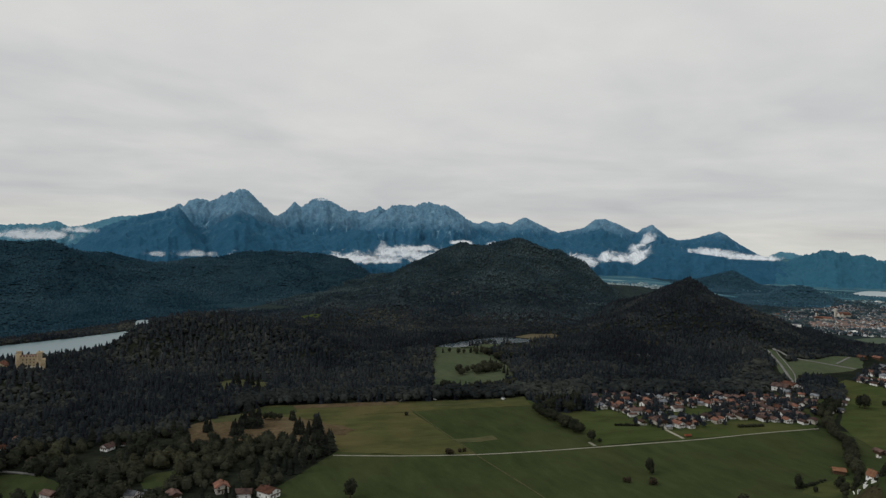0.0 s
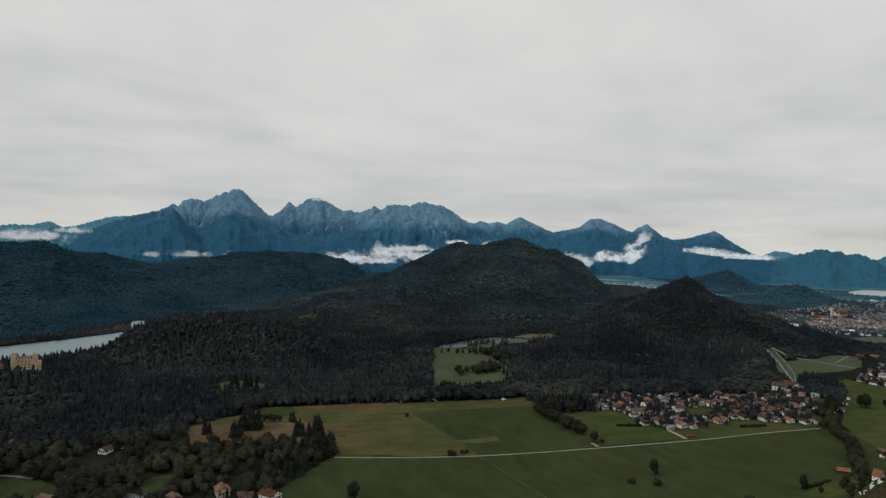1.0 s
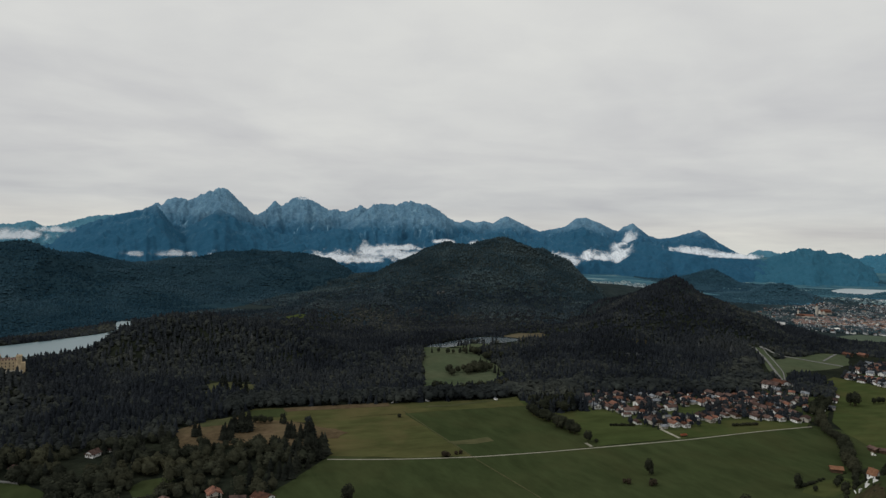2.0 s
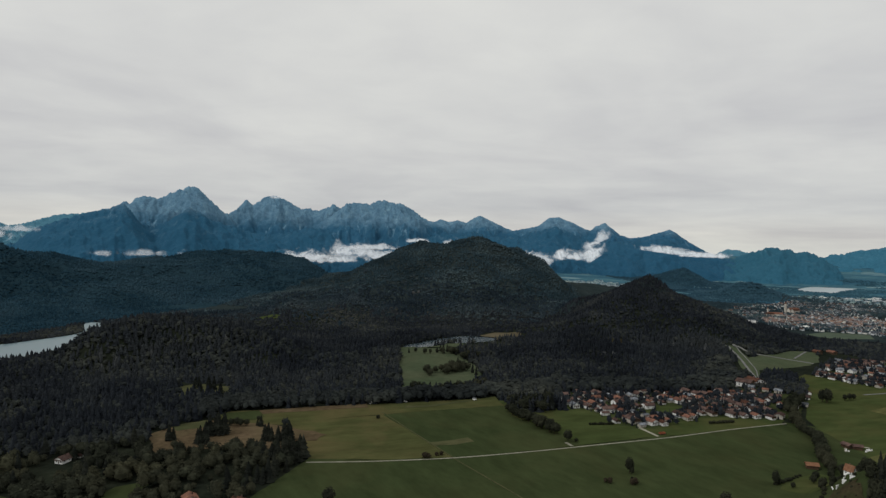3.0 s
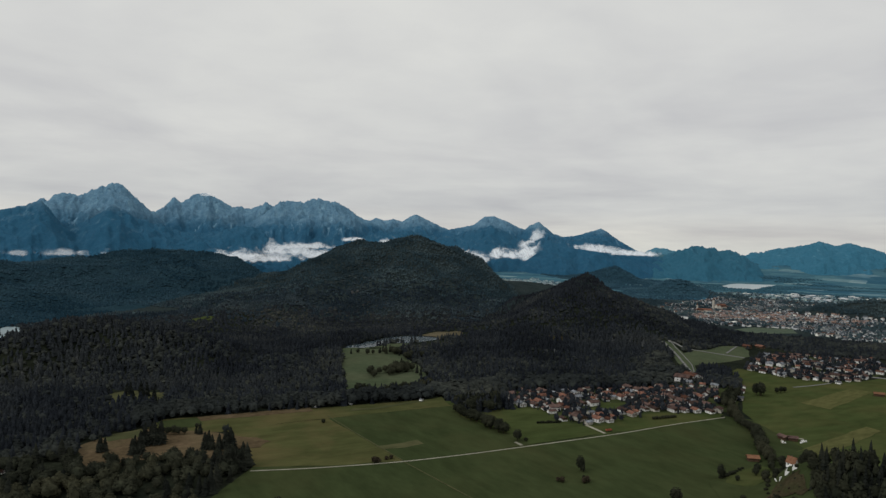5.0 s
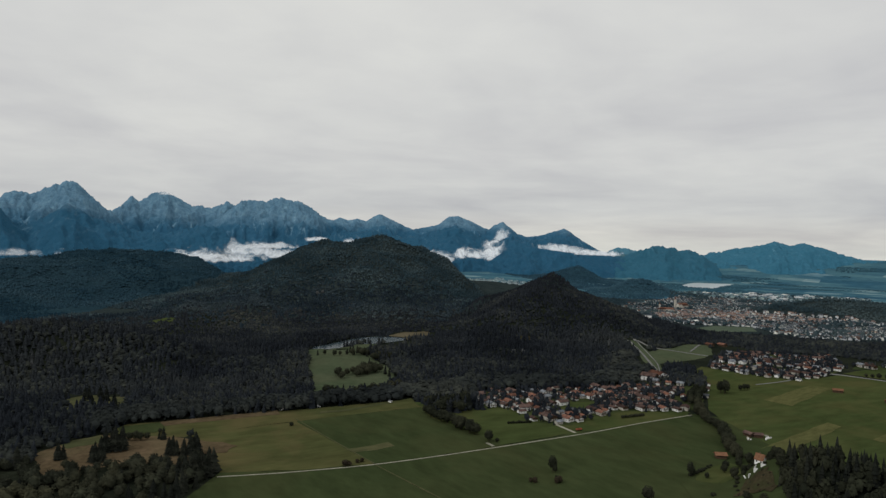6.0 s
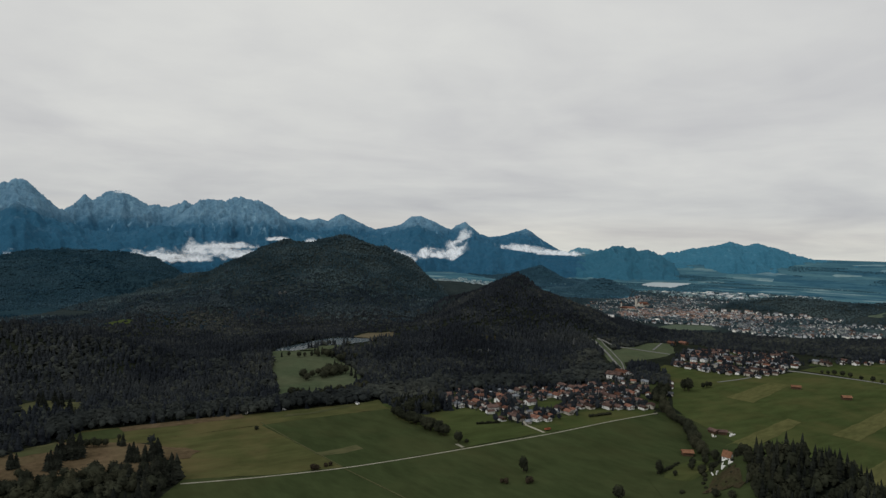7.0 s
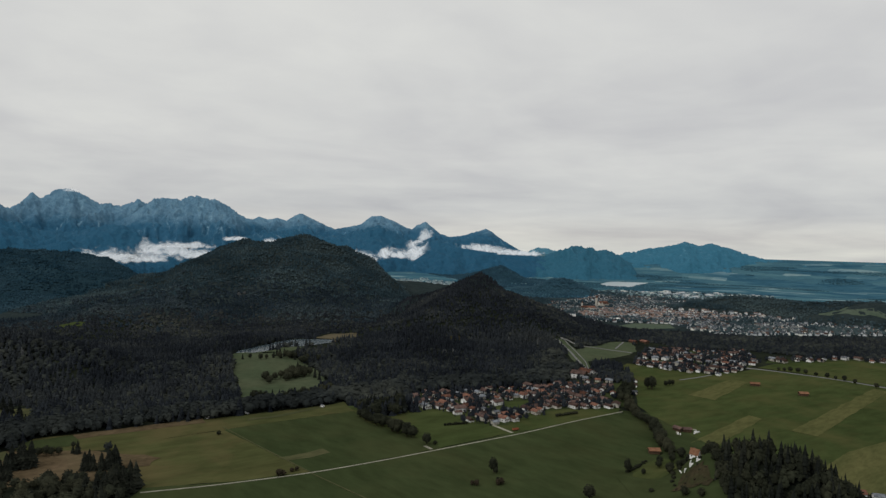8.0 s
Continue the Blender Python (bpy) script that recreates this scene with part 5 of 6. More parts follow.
for x, y in ((716, 909), (720, 902), (726, 897), (733, 889), (737, 879), (741, 864), (747, 850), (752, 840), (757, 830), (757, 812), (763, 784), (769, 768)):
    plant("broadleaf_tree", x + 4, y, rng.uniform(6, 10), "trees along the country road", "small round tree beside the country road", 1.2)
for (xa, ya, xb, yb, n) in ((142, 711, 165, 713, 9), (272, 568, 285, 578, 4), (254, 556, 272, 568, 6), (270, 724, 296, 731, 8)):
    for s in np.linspace(0, 1, n):
        plant("shrub", xa + (xb - xa) * s, ya + (yb - ya) * s, rng.uniform(2.5, 4), "hedge bushes", "clipped dark hedge bush at a field edge", 1.3)
for k in range(26):
    u = rng.uniform()
    plant("broadleaf_tree", -24 + 54 * u + rng.normal(0, 3), 936 + 36 * u + rng.normal(0, 10), rng.uniform(9, 14), "trees in the glade", "round dark tree in a clump in the glade", 1.2)
for k in range(34):
    u = rng.uniform()
    plant("spruce_tree" if k % 3 else "broadleaf_tree", -12 + 62 * u + rng.normal(0, 4), 1072 - 34 * u + rng.normal(0, 9), rng.uniform(8, 13), "trees below the small lake", "dark tree in a group below the small lake", 1.25)
for k in range(16):
    s = k / 15
    plant("broadleaf_tree" if k % 4 else "spruce_tree", -44 + 90 * s + rng.uniform(-3, 3), 832 + 24 * s + rng.uniform(-5, 8), rng.uniform(8, 15), "trees along the glade edge", "dark tree between the glade and the meadow", 1.15)
for x, y, h in ((-54, 1050, 9), (-44, 1056, 8), (-30, 1045, 10), (-22, 1050, 8), (-12, 1060, 7), (30, 965, 13), (36, 950, 14), (40, 935, 13), (26, 985, 12), (18, 1005, 12)):
    plant("spruce_tree" if rng.uniform() < 0.3 else "broadleaf_tree", x, y, h, "trees in the glade", "dark tree standing in the green glade", 1.1)
for x, y, h in ((262, 545, 6), (290, 524, 10), (282, 526, 8), (322, 580, 12), (330, 572, 13), (342, 560, 15), (312, 560, 8), (323, 599, 10), (314, 583, 9), (318, 588, 11), (308, 573, 9), (295, 572, 8), (300, 550, 9), (296, 540, 10), (303, 534, 11), (276, 528, 9), (271, 522, 7), (279, 536, 8), (296, 520, 12), (301, 524, 13), (293, 513, 12), (291, 504, 12), (288, 497, 11), (285, 488, 11), (281, 480, 12), (278, 472, 11), (253, 478, 9), (256, 463, 8)):
    plant("broadleaf_tree", x, y, h, "trees round the villa", "leafy tree on the mound by the villa", 1.1)
for x, y, h in ((266, 510, 3.5), (262, 506, 3), (269, 515, 4), (274, 514, 4), (259, 498, 2.5), (262, 489, 2), (268, 496, 2), (257, 485, 2.5), (245, 507, 4), (272, 487, 2.2), (281, 499, 3), (277, 496, 2.5)):
    plant("shrub", x, y, h, "bushes on the bank below the villa", "low dark bush on the bank below the villa", 1.3)
for x, y, h in ((263, 477, 2), (266, 484, 2.2), (256, 491, 2.5), (270, 478, 2), (275, 484, 2)):
    plant("rusty_shrub", x, y, h, "brown bushes on the bank below the villa", "rusty brown bush on the bare bank", 1.4)


# ---- buildings ----
def box_faces(x0, x1, y0, y1, z0, z1):
    v = [(x, y, z) for z in (z0, z1) for x, y in ((x0, y0), (x1, y0), (x1, y1), (x0, y1))]
    return v, [(3, 2, 1, 0), (4, 5, 6, 7), (0, 1, 5, 4), (1, 2, 6, 5), (2, 3, 7, 6), (3, 0, 4, 7)]


def solid(name, boxes, mat):
    vs, fs = [], []
    for b in boxes:
        v, f = box_faces(*b)
        fs += [tuple(i + len(vs) for i in q) for q in f]
        vs += v
    return mesh_of(name, vs, fs, [mat])


def gable_walls(w, l, hw, hr):
    a, b = w / 2, l / 2
    v = [(-a, -b, -1.5), (a, -b, -1.5), (a, b, -1.5), (-a, b, -1.5), (-a, -b, hw), (a, -b, hw), (a, b, hw), (-a, b, hw), (0, -b, hw + hr), (0, b, hw + hr)]
    f = [(0, 1, 5, 8, 4), (2, 3, 7, 9, 6), (1, 2, 6, 5), (3, 0, 4, 7), (4, 8, 9, 7), (8, 5, 6, 9), (3, 2, 1, 0)]
    return v, f


def gable_roof(w, l, hw, hr, over, thick):
    """Two tiled slopes with real eaves, one closed mesh."""
    a, b = w / 2 + over, l / 2 + over
    slope = hr / (w / 2)
    lo = hw - over * slope
    v = []
    for y in (-b, b):
        v += [(-a, y, lo), (0, y, hw + hr), (a, y, lo), (a, y, lo + thick), (0, y, hw + hr + thick * 1.1), (-a, y, lo + thick)]
    f = [(0, 1, 4, 5), (1, 2, 3, 4), (6, 11, 10, 7), (7, 10, 9, 8), (5, 4, 10, 11), (4, 3, 9, 10), (0, 6, 7, 1), (1, 7, 8, 2), (0, 5, 11, 6), (2, 8, 9, 3)]
    return v, f


def house_thing(name, w, l, hw, pitch, wall_mat, roof_mat, clad=False, balcony=True, over=1.0):
    root = new(name)
    hr = w / 2 * math.tan(radians(pitch))
    v, f = gable_walls(w, l, hw, hr)
    part("wall", mesh_of("wall", v, f, [wall_mat]), root)
    v, f = gable_roof(w, l, hw + 0.05, hr, over, 0.35)
    roof = part("roof", mesh_of("roof", v, f, [roof_mat]), root)
    if clad:
        part("gable_cladding", mesh_of("gable_cladding", [(-w / 2 + 0.05, -l / 2 - 0.08, hw * 0.62), (w / 2 - 0.05, -l / 2 - 0.08, hw * 0.62), (w / 2 - 0.05, -l / 2 - 0.08, hw), (0, -l / 2 - 0.08, hw + hr - 0.1), (-w / 2 + 0.05, -l / 2 - 0.08, hw), (-w / 2 + 0.05, -l / 2 + 0.1, hw * 0.62), (w / 2 - 0.05, -l / 2 + 0.1, hw * 0.62)], [(0, 1, 2, 3, 4), (5, 6, 1, 0)], [M_TIMBER]), root, "dark timber boarding")
    part("chimney", solid("chimney", [(w * 0.12, w * 0.12 + 0.8, l * 0.1, l * 0.1 + 0.8, hw + hr * 0.5, hw + hr + 1.1)], M_TILE_BROWN), roof)
    pane = [solid("window", [(-0.6, 0.6, -0.07, 0.1, 0, 1.35)], M_PANE), solid("window", [(-0.07, 0.1, -0.6, 0.6, 0, 1.35)], M_PANE)]

    def window(me, x, y, z):
        o = part("window", me, root)
        o.location = (x, y, z)
    for z in (1.0, 3.7) if hw > 4.6 else (1.0,):
        for x in (-w * 0.28, w * 0.28):
            window(pane[0], x, -l / 2, z)
        for y in (-l * 0.25, l * 0.25):
            window(pane[1], -w / 2, y, z)
            window(pane[1], w / 2 - 0.03, y, z)
    part("door", solid("door", [(-0.55, 0.55, -l / 2 - 0.08, -l / 2 + 0.1, -0.1, 2.05)], M_TIMBER), root)
    if balcony:
        deck = part("balcony", solid("balcony", [(-w * 0.42, w * 0.42, -l / 2 - 1.1, -l / 2 - 0.02, 2.75, 2.9)], M_TIMBER), root)
        part("railing", solid("railing", [(-w * 0.42, w * 0.42, -l / 2 - 1.1, -l / 2 - 1.0, 2.9, 3.6)], M_TIMBER), deck)
    return root


HOUSE_KINDS = [
    (10.5, 13, 4.7, 24, M_WHITE, M_TILE, False), (11.5, 15, 4.8, 23, M_WHITE, M_TILE_BROWN, True),
    (9.5, 11.5, 4.65, 27, M_CREAM, M_TILE, False), (10, 12.5, 4.7, 25, M_WHITE, M_SLATE, False),
    (12, 17, 4.9, 22, M_CREAM, M_TILE_BROWN, True), (9, 11, 3.4, 32, M_WHITE, M_TILE_BROWN, False),
    (10.5, 14, 4.7, 24, M_WHITE, M_TILE_BROWN, True), (9.5, 12.5, 4.65, 26, M_CREAM, M_SLATE, False)]
HOUSE_TEXT = ["white house with an orange-red tiled gable roof", "white chalet with a brown roof and timber gable", "cream house under an orange-red tiled roof", "white house with a grey tiled roof",
              "long cream farmhouse with a brown roof", "low white bungalow with a steep brown roof", "white chalet with brown tiles and timber gable", "cream house with a grey tiled roof"]
HOUSES = []
for spec, text in zip(HOUSE_KINDS, HOUSE_TEXT):
    HOUSES.append(tagged(house_thing("house", *spec), text, "house"))
first_use = set()


def place_house(k, x, y, deg, group, size=1.0, sink=0.0):
    m = pose(x, y, h1(x, y) + 0.2 - sink, 0, 0, deg)
    if k not in first_use:
        first_use.add(k)
        ob = HOUSES[k]
        ob.matrix_basis = m
    else:
        ob = copy_thing(HOUSES[k], m)
    ob.scale = (size, size, size)
    return tagged(ob, group=group)


def settle(poly, step, group, turn_deg, seed, skip=(), fill=0.86, size=1.0):
    r = np.random.default_rng(seed)
    c, s = math.cos(radians(turn_deg)), math.sin(radians(turn_deg))
    p = np.array(poly, float)
    mid = p.mean(0)
    spots = []
    for i in range(-34, 35):
        for j in range(-34, 35):
            a, b = i * step + r.uniform(-0.22, 0.22) * step, j * step * 1.05 + r.uniform(-0.22, 0.22) * step + (step / 2 if i % 2 else 0)
            x, y = mid[0] + a * c - b * s, mid[1] + a * s + b * c
            k, big, flip = int(r.integers(0, 8)), r.uniform(0.46, 0.86) * size, r.choice([0, 0, 90])
            if not inside(np.array([x]), np.array([y]), poly)[0] or r.uniform() > fill or any(inside(np.array([x]), np.array([y]), q)[0] for q in skip):
                continue
            if min(near_line(np.array([x]), np.array([y]), q)[0] for q in ROADS) < 11:
                continue
            place_house(k, x, y, turn_deg + flip + r.uniform(-9, 9), group, big)
            spots.append((x, y))
    return spots


for p, t in ((VILLAGE, "grassy gardens of the village"), (HAMLET, "grassy gardens of the hamlet"), (SECOND, "grassy gardens of the second village"), (THIRD, "grassy gardens along the far houses")):
    field("field", p, M_GRASS_DEEP, t, lift=0.15, ragged=3)
field("field", [(119, 735), (134, 775), (172, 716), (204, 708), (224, 726), (268, 750), (299, 756), (334, 746), (356, 752), (356, 740), (290, 722), (226, 692), (203, 692), (168, 703), (150, 720)], M_GRASS, "grass margin in front of the village", lift=0.12, ragged=1)
field("field", VILLAGE_GREEN, M_GRASS, "small green paddock between village houses", lift=0.4)
spots = settle(VILLAGE, 13.2, "village houses below the wooded hill", 20, 3, (VILLAGE_GREEN,), 0.88, 1.02)
spots += settle(HAMLET, 18, "hamlet houses beside the hill road", 60, 4, (), 0.75)
spots += settle(SECOND, 14.2, "houses of the second village", 35, 5, (), 0.9)
spots += settle(THIRD, 19, "houses along the far meadow", 15, 6, (), 0.8)


def garden_trees(spots, per, seed, poly_label, lo, hi):
    """Garden trees between the houses, one mass."""
    r = np.random.default_rng(seed)
    p = np.repeat(np.array(spots), per, 0)
    a, d = np.where(r.uniform(0, 1, len(p)) < 0.7, r.uniform(0.2, 2.9, len(p)), r.uniform(0, 6.3, len(p))), r.uniform(7, 11, len(p))
    x, y = p[:, 0] + np.cos(a) * d, p[:, 1] + np.sin(a) * d
    q = np.array(spots)
    gap = np.array([np.hypot(q[:, 0] - u, q[:, 1] - v).min() for u, v in zip(x, y)])
    ok = (gap > 4.9) & ~inside(x, y, MAIN_FIELD) & ~inside(x, y, EAST)
    x, y = x[ok], y[ok]
    h = r.uniform(lo, hi, len(x))
    v, f, w = scatter(LEAFY_NEAR[:3] + FIRS_MID[:2], x, y, height(x, y), h * r.choice([1.0, 1.0, 1.4], len(x)), h * 1.05, r)
    tagged(new("garden_trees", mesh_of("garden_trees", v, f, [M_FIR], shade=True, normals=w)), poly_label, "trees", kind="stuff")


garden_trees(spots, 8, 9, "dark garden trees between village houses", 4.2, 8.6)

NEAR_HOMES = [(0, -150, 495, 60, 1.0), (2, -187, 500, 30, 0.95), (3, -246, 480, 80, 0.8), (3, -232, 482, 80, 0.75), (5, -316, 576, -15, 0.85), (5, -309, 588, 80, 0.45), (6, -354, 534, 50, 0.7), (0, -399, 558, 15, 0.75), (6, -216, 484, 40, 0.75), (1, -302, 474, 70, 0.7), (0, -406, 588, 30, 0.5), (1, -168, 492, 100, 0.8),
              (2, 392, 482, 60, 0.8), (0, 408, 477, 70, 0.8), (3, 421, 470, 60, 0.6), (0, 403, 912, 20, 1.4), (6, 388, 905, 40, 1.3)]
for k, x, y, d, s in NEAR_HOMES:
    place_house(k, x, y, d, "scattered houses among trees", s)


def barn(name, x, y, deg, w, l, roof, label):
    root = new(name)
    hr = w / 2 * math.tan(radians(26))
    v, f = gable_walls(w, l, 3.2, hr)
    part("wall", mesh_of("wall", v, f, [M_TIMBER]), root)
    v, f = gable_roof(w, l, 3.25, hr, 0.9, 0.3)
    part("roof", mesh_of("roof", v, f, [roof]), root)
    part("door", solid("door", [(-1.4, 1.4, -l / 2 - 0.1, -l / 2 + 0.1, -0.1, 2.8)], M_BARK), root)
    root.matrix_basis = pose(x, y, h1(x, y) + 0.2, 0, 0, deg)
    return tagged(root, label, "barn")


barn("barn", 306, 598, 75, 6.5, 9, M_BARN_ROOF, "timber barn with a bright orange-red roof")
barn("barn", 371, 655, 10, 6, 9, M_TILE_BROWN, "dark timber farm shed with a brown roof")
barn("barn", 378, 651, 70, 5, 8, M_TILE_BROWN, "small dark farm shed beside white bales")
barn("barn", 604, 822, 60, 6, 11, M_BARN_ROOF, "long low timber hay barn in the field")
barn("barn", 628, 764, 75, 6.5, 10, M_BARN_ROOF, "dark timber field barn with reddish roof")
barn("barn", 618, 1148, 20, 8, 13, M_TILE, "large farm barn with a red roof")
barn("barn", 648, 1158, 10, 8, 15, M_TILE, "large cream farm building with a red roof")


def tower_mesh(name, r0, z0, z1, sides, mat, x, y, merlons=0):
    a = np.arange(sides) * 2 * np.pi / sides + np.pi / sides
    ring = np.stack([x + r0 * np.cos(a), y + r0 * np.sin(a)], 1)
    v = [(*p, z) for z in (z0, z1) for p in ring]
    f = [(i, (i + 1) % sides, sides + (i + 1) % sides, sides + i) for i in range(sides)] + [tuple(range(sides, 2 * sides))]
    for k in range(merlons):
        p = ring[k] * 0.55 + ring[(k + 1) % sides] * 0.45
        b, q = box_faces(p[0] - 0.8, p[0] + 0.8, p[1] - 0.8, p[1] + 0.8, z1 - 0.4, z1 + 1.6)
        f += [tuple(i + len(v) for i in g) for g in q]
        v += b
    return mesh_of(name, v, f, [mat])


def castle(x, y, deg):
    root = new("castle")
    part("wall", solid("wall", [(-14, 14, -10, 10, -8, 15), (14, 22, -8, 6, -8, 10)], M_OCHRE), root)
    part("roof", solid("roof", [(-13, 13, -9, 9, 14.8, 16.2)], M_TILE_BROWN), root)
    for i, (a, b) in enumerate(((-14, -10), (14, -10), (14, 10), (-14, 10))):
        part("corner_tower", tower_mesh("corner_tower", 3.4, -8, 18.5 + 1.6 * (i % 2), 8, M_OCHRE, a, b, 8), root)
    for k in range(5):
        u = -8 + k * 4
        for v in (-10, 10):
            part("merlon", solid("merlon", [(u - 0.9, u + 0.9, v - 0.5, v + 0.5, 14.9, 17)], M_OCHRE), root)
    for k in range(4):
        for v in (-14, 14):
            part("merlon", solid("merlon", [(v - 0.5, v + 0.5, -6.6 + k * 4, -4.8 + k * 4, 14.9, 17)], M_OCHRE), root)
    me = [solid("window", [(-0.7, 0.7, -0.12, 0.12, 0, 2.2)], M_PANE), solid("window", [(-0.12, 0.12, -0.7, 0.7, 0, 2.2)], M_PANE)]
    for z in (1, 5.5, 10):
        for k in range(4):
            for v in (-10.05, 10.05):
                part("window", me[0], root).location = (-7.2 + k * 4.8, v, z)
        for k in range(3):
            for u in (-14.05, 14.05):
                part("window", me[1], root).location = (u, -5 + k * 5, z)
    root.matrix_basis = pose(x, y, h1(x, y), 0, 0, deg)
    return tagged(root, "ochre yellow castle with battlements and corner towers", "castle")


keep = castle(-497, 738, 30)
keep.scale = (0.72, 0.72, 0.72)
lodge = tagged(house_thing("castle_lodge", 10, 13, 6, 38, M_OCHRE, M_TILE, False, False), "ochre castle lodge with a steep red roof", "building")
lodge.matrix_basis = pose(-514, 718, h1(-514, 718), 0, 0, 20)
terrace = new("terrace_wall", solid("terrace_wall", [(-18, 18, -0.7, 0.7, -4, 3)], M_CREAM))
terrace.matrix_basis = pose(-492, 722, h1(-492, 722), 0, 0, 32)
tagged(terrace, "pale stone terrace wall below the castle", "wall")

villa = tagged(house_thing("villa", 5.2, 9.5, 3.4, 60, M_WHITE, M_BARN_ROOF, False, False, 0.5), "white villa with a very steep orange-red roof", "house")
villa.matrix_basis = pose(284, 509, h1(284, 509) - 0.4, 0, 0, 22)
villa.scale = (0.76, 0.76, 0.86)
for k, (x, y, d) in enumerate(((274, 506, 30), (277, 502, -25), (282, 501, 15), (272, 510, 70), (279, 507, 40), (280, 498, -50))):
    w = new("garden_wall", solid("garden_wall", [(-2.6, 2.6, -0.3, 0.3, -2, 1.2)], M_WHITE))
    w.matrix_basis = pose(x, y, h1(x, y), 0, 0, d)
    tagged(w, "white garden wall round the villa", "wall", "villa garden walls")


# ---- the town ----
def town_mass(poly, step, seed, name, label, red=0.03, tall=(2.4, 4.6), size=1.0, fill=0.8, deg=25, hazy=False):
    """Hundreds of gabled houses, joined."""
    r = np.random.default_rng(seed)
    p = np.array(poly, float)
    lo, hi = p.min(0), p.max(0)
    x, y = stand(lo[0], hi[0], lo[1], hi[1], step, r)
    ok = inside(x, y, poly) & (r.uniform(0, 1, len(x)) < fill) & ~inside(x, y, TOWN_GREEN) & (fbm(x / 120, y / 120, 2, 55) > -0.45) & (hills(x, y) < 7)
    if name == "town_houses":
        ok &= ~inside(x, y, OLD) & (fbm(x / 60, y / 60, 2, 57) > -0.35)
    vs, fs, ms = [], [], []
    for a, b in zip(x[ok], y[ok]):
        w, l, hw = r.uniform(4.6, 7.2) * size, r.uniform(6, 9.5) * size, r.uniform(*tall)
        hr = w / 2 * math.tan(radians(r.uniform(24, 42) / size ** 1.5))
        c, s = math.cos(radians(deg + r.normal(0, 14) + r.choice([0, 90]))), 0
        s = math.sqrt(max(0.0, 1 - c * c))
        g = h1(a, b)
        isred = r.uniform() < red
        roof = 2 if isred else (0 if size > 1.5 else int(r.choice([3, 4, 4, 4, 4])))
        for (v, f), m in ((gable_walls(w, l, hw, hr), 0 if r.uniform() < 0.5 else 1), (gable_roof(w, l, hw + 0.05, hr, 0.6, 0.3), roof)):
            fs += [tuple(i + len(vs) for i in q) for q in f]
            ms += [m] * len(f)
            vs += [(a + px * c - py * s, b + px * s + py * c, g + pz) for px, py, pz in v]
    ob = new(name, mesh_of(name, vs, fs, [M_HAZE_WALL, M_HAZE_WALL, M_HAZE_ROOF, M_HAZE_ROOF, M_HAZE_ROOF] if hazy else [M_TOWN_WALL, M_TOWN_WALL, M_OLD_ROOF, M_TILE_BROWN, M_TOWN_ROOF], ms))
    tagged(ob, label, "town", kind="stuff")
    return x[ok], y[ok]


OLD = [(773, 1665), (860, 1790), (938, 1780), (1098, 1745), (1193, 1660), (1390, 1655), (1289, 1545), (1077, 1520), (929, 1538), (735, 1560)]
town_mass(TOWN, 11.6, 12, "town_houses", "crowded town of pale houses and red roofs", fill=0.68)

town_mass(OLD, 12, 13, "old_town_houses", "dense old town of red tiled roofs", 0.55, (3.5, 6), fill=0.8, deg=50)
town_mass([(430, 2380), (500, 2310), (640, 2330), (720, 2520), (640, 2800), (480, 2760)], 20, 14, "valley_houses", "distant houses in the valley gap, hazed pale", 0.1, (4, 6), fill=0.55, hazy=True)
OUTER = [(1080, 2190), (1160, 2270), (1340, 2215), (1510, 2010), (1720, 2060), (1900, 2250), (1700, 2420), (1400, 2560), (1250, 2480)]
town_mass(OUTER, 21, 15, "outer_town_houses", "distant houses and sheds beyond the town, hazed pale", 0.1, (4, 7), fill=0.75, hazy=True)
town_mass([(1300, 2380), (1560, 2120), (1720, 2100), (1880, 2240), (1700, 2400), (1420, 2540)], 62, 16, "white_halls", "large white halls beyond the town", 0.0, (6, 9), size=2.8, fill=0.7)
town_mass([(690, 1500), (760, 1460), (830, 1480), (800, 1540), (720, 1560)], 40, 17, "workshop_halls", "white workshop halls at the wood edge", 0.0, (5, 8), size=2.0, fill=0.6)
r = np.random.default_rng(23)
x, y = stand(640, 1900, 1180, 2600, 9.2, r)
ok = (inside(x, y, TOWN) | inside(x, y, OUTER)) & ~inside(x, y, TOWN_GREEN) & (r.uniform(0, 1, len(x)) < np.where(inside(x, y, OLD), 0.35, 0.92))
x, y = x[ok], y[ok]
h = r.uniform(5, 11, len(x)) * np.where(fbm(x / 70, y / 70, 2, 91) > 0.1, 1.1, 0.78)
v, f, w = scatter(LEAFY_FAR, x, y, height(x, y), h, h * 1.05, r)
# Town trees use the mid-distance leaf colour with haze in it.
tagged(new("town_trees", mesh_of("town_trees", v, f, [M_LEAF_MID], shade=True, normals=w)), "dark trees among the town houses", "trees", kind="stuff")


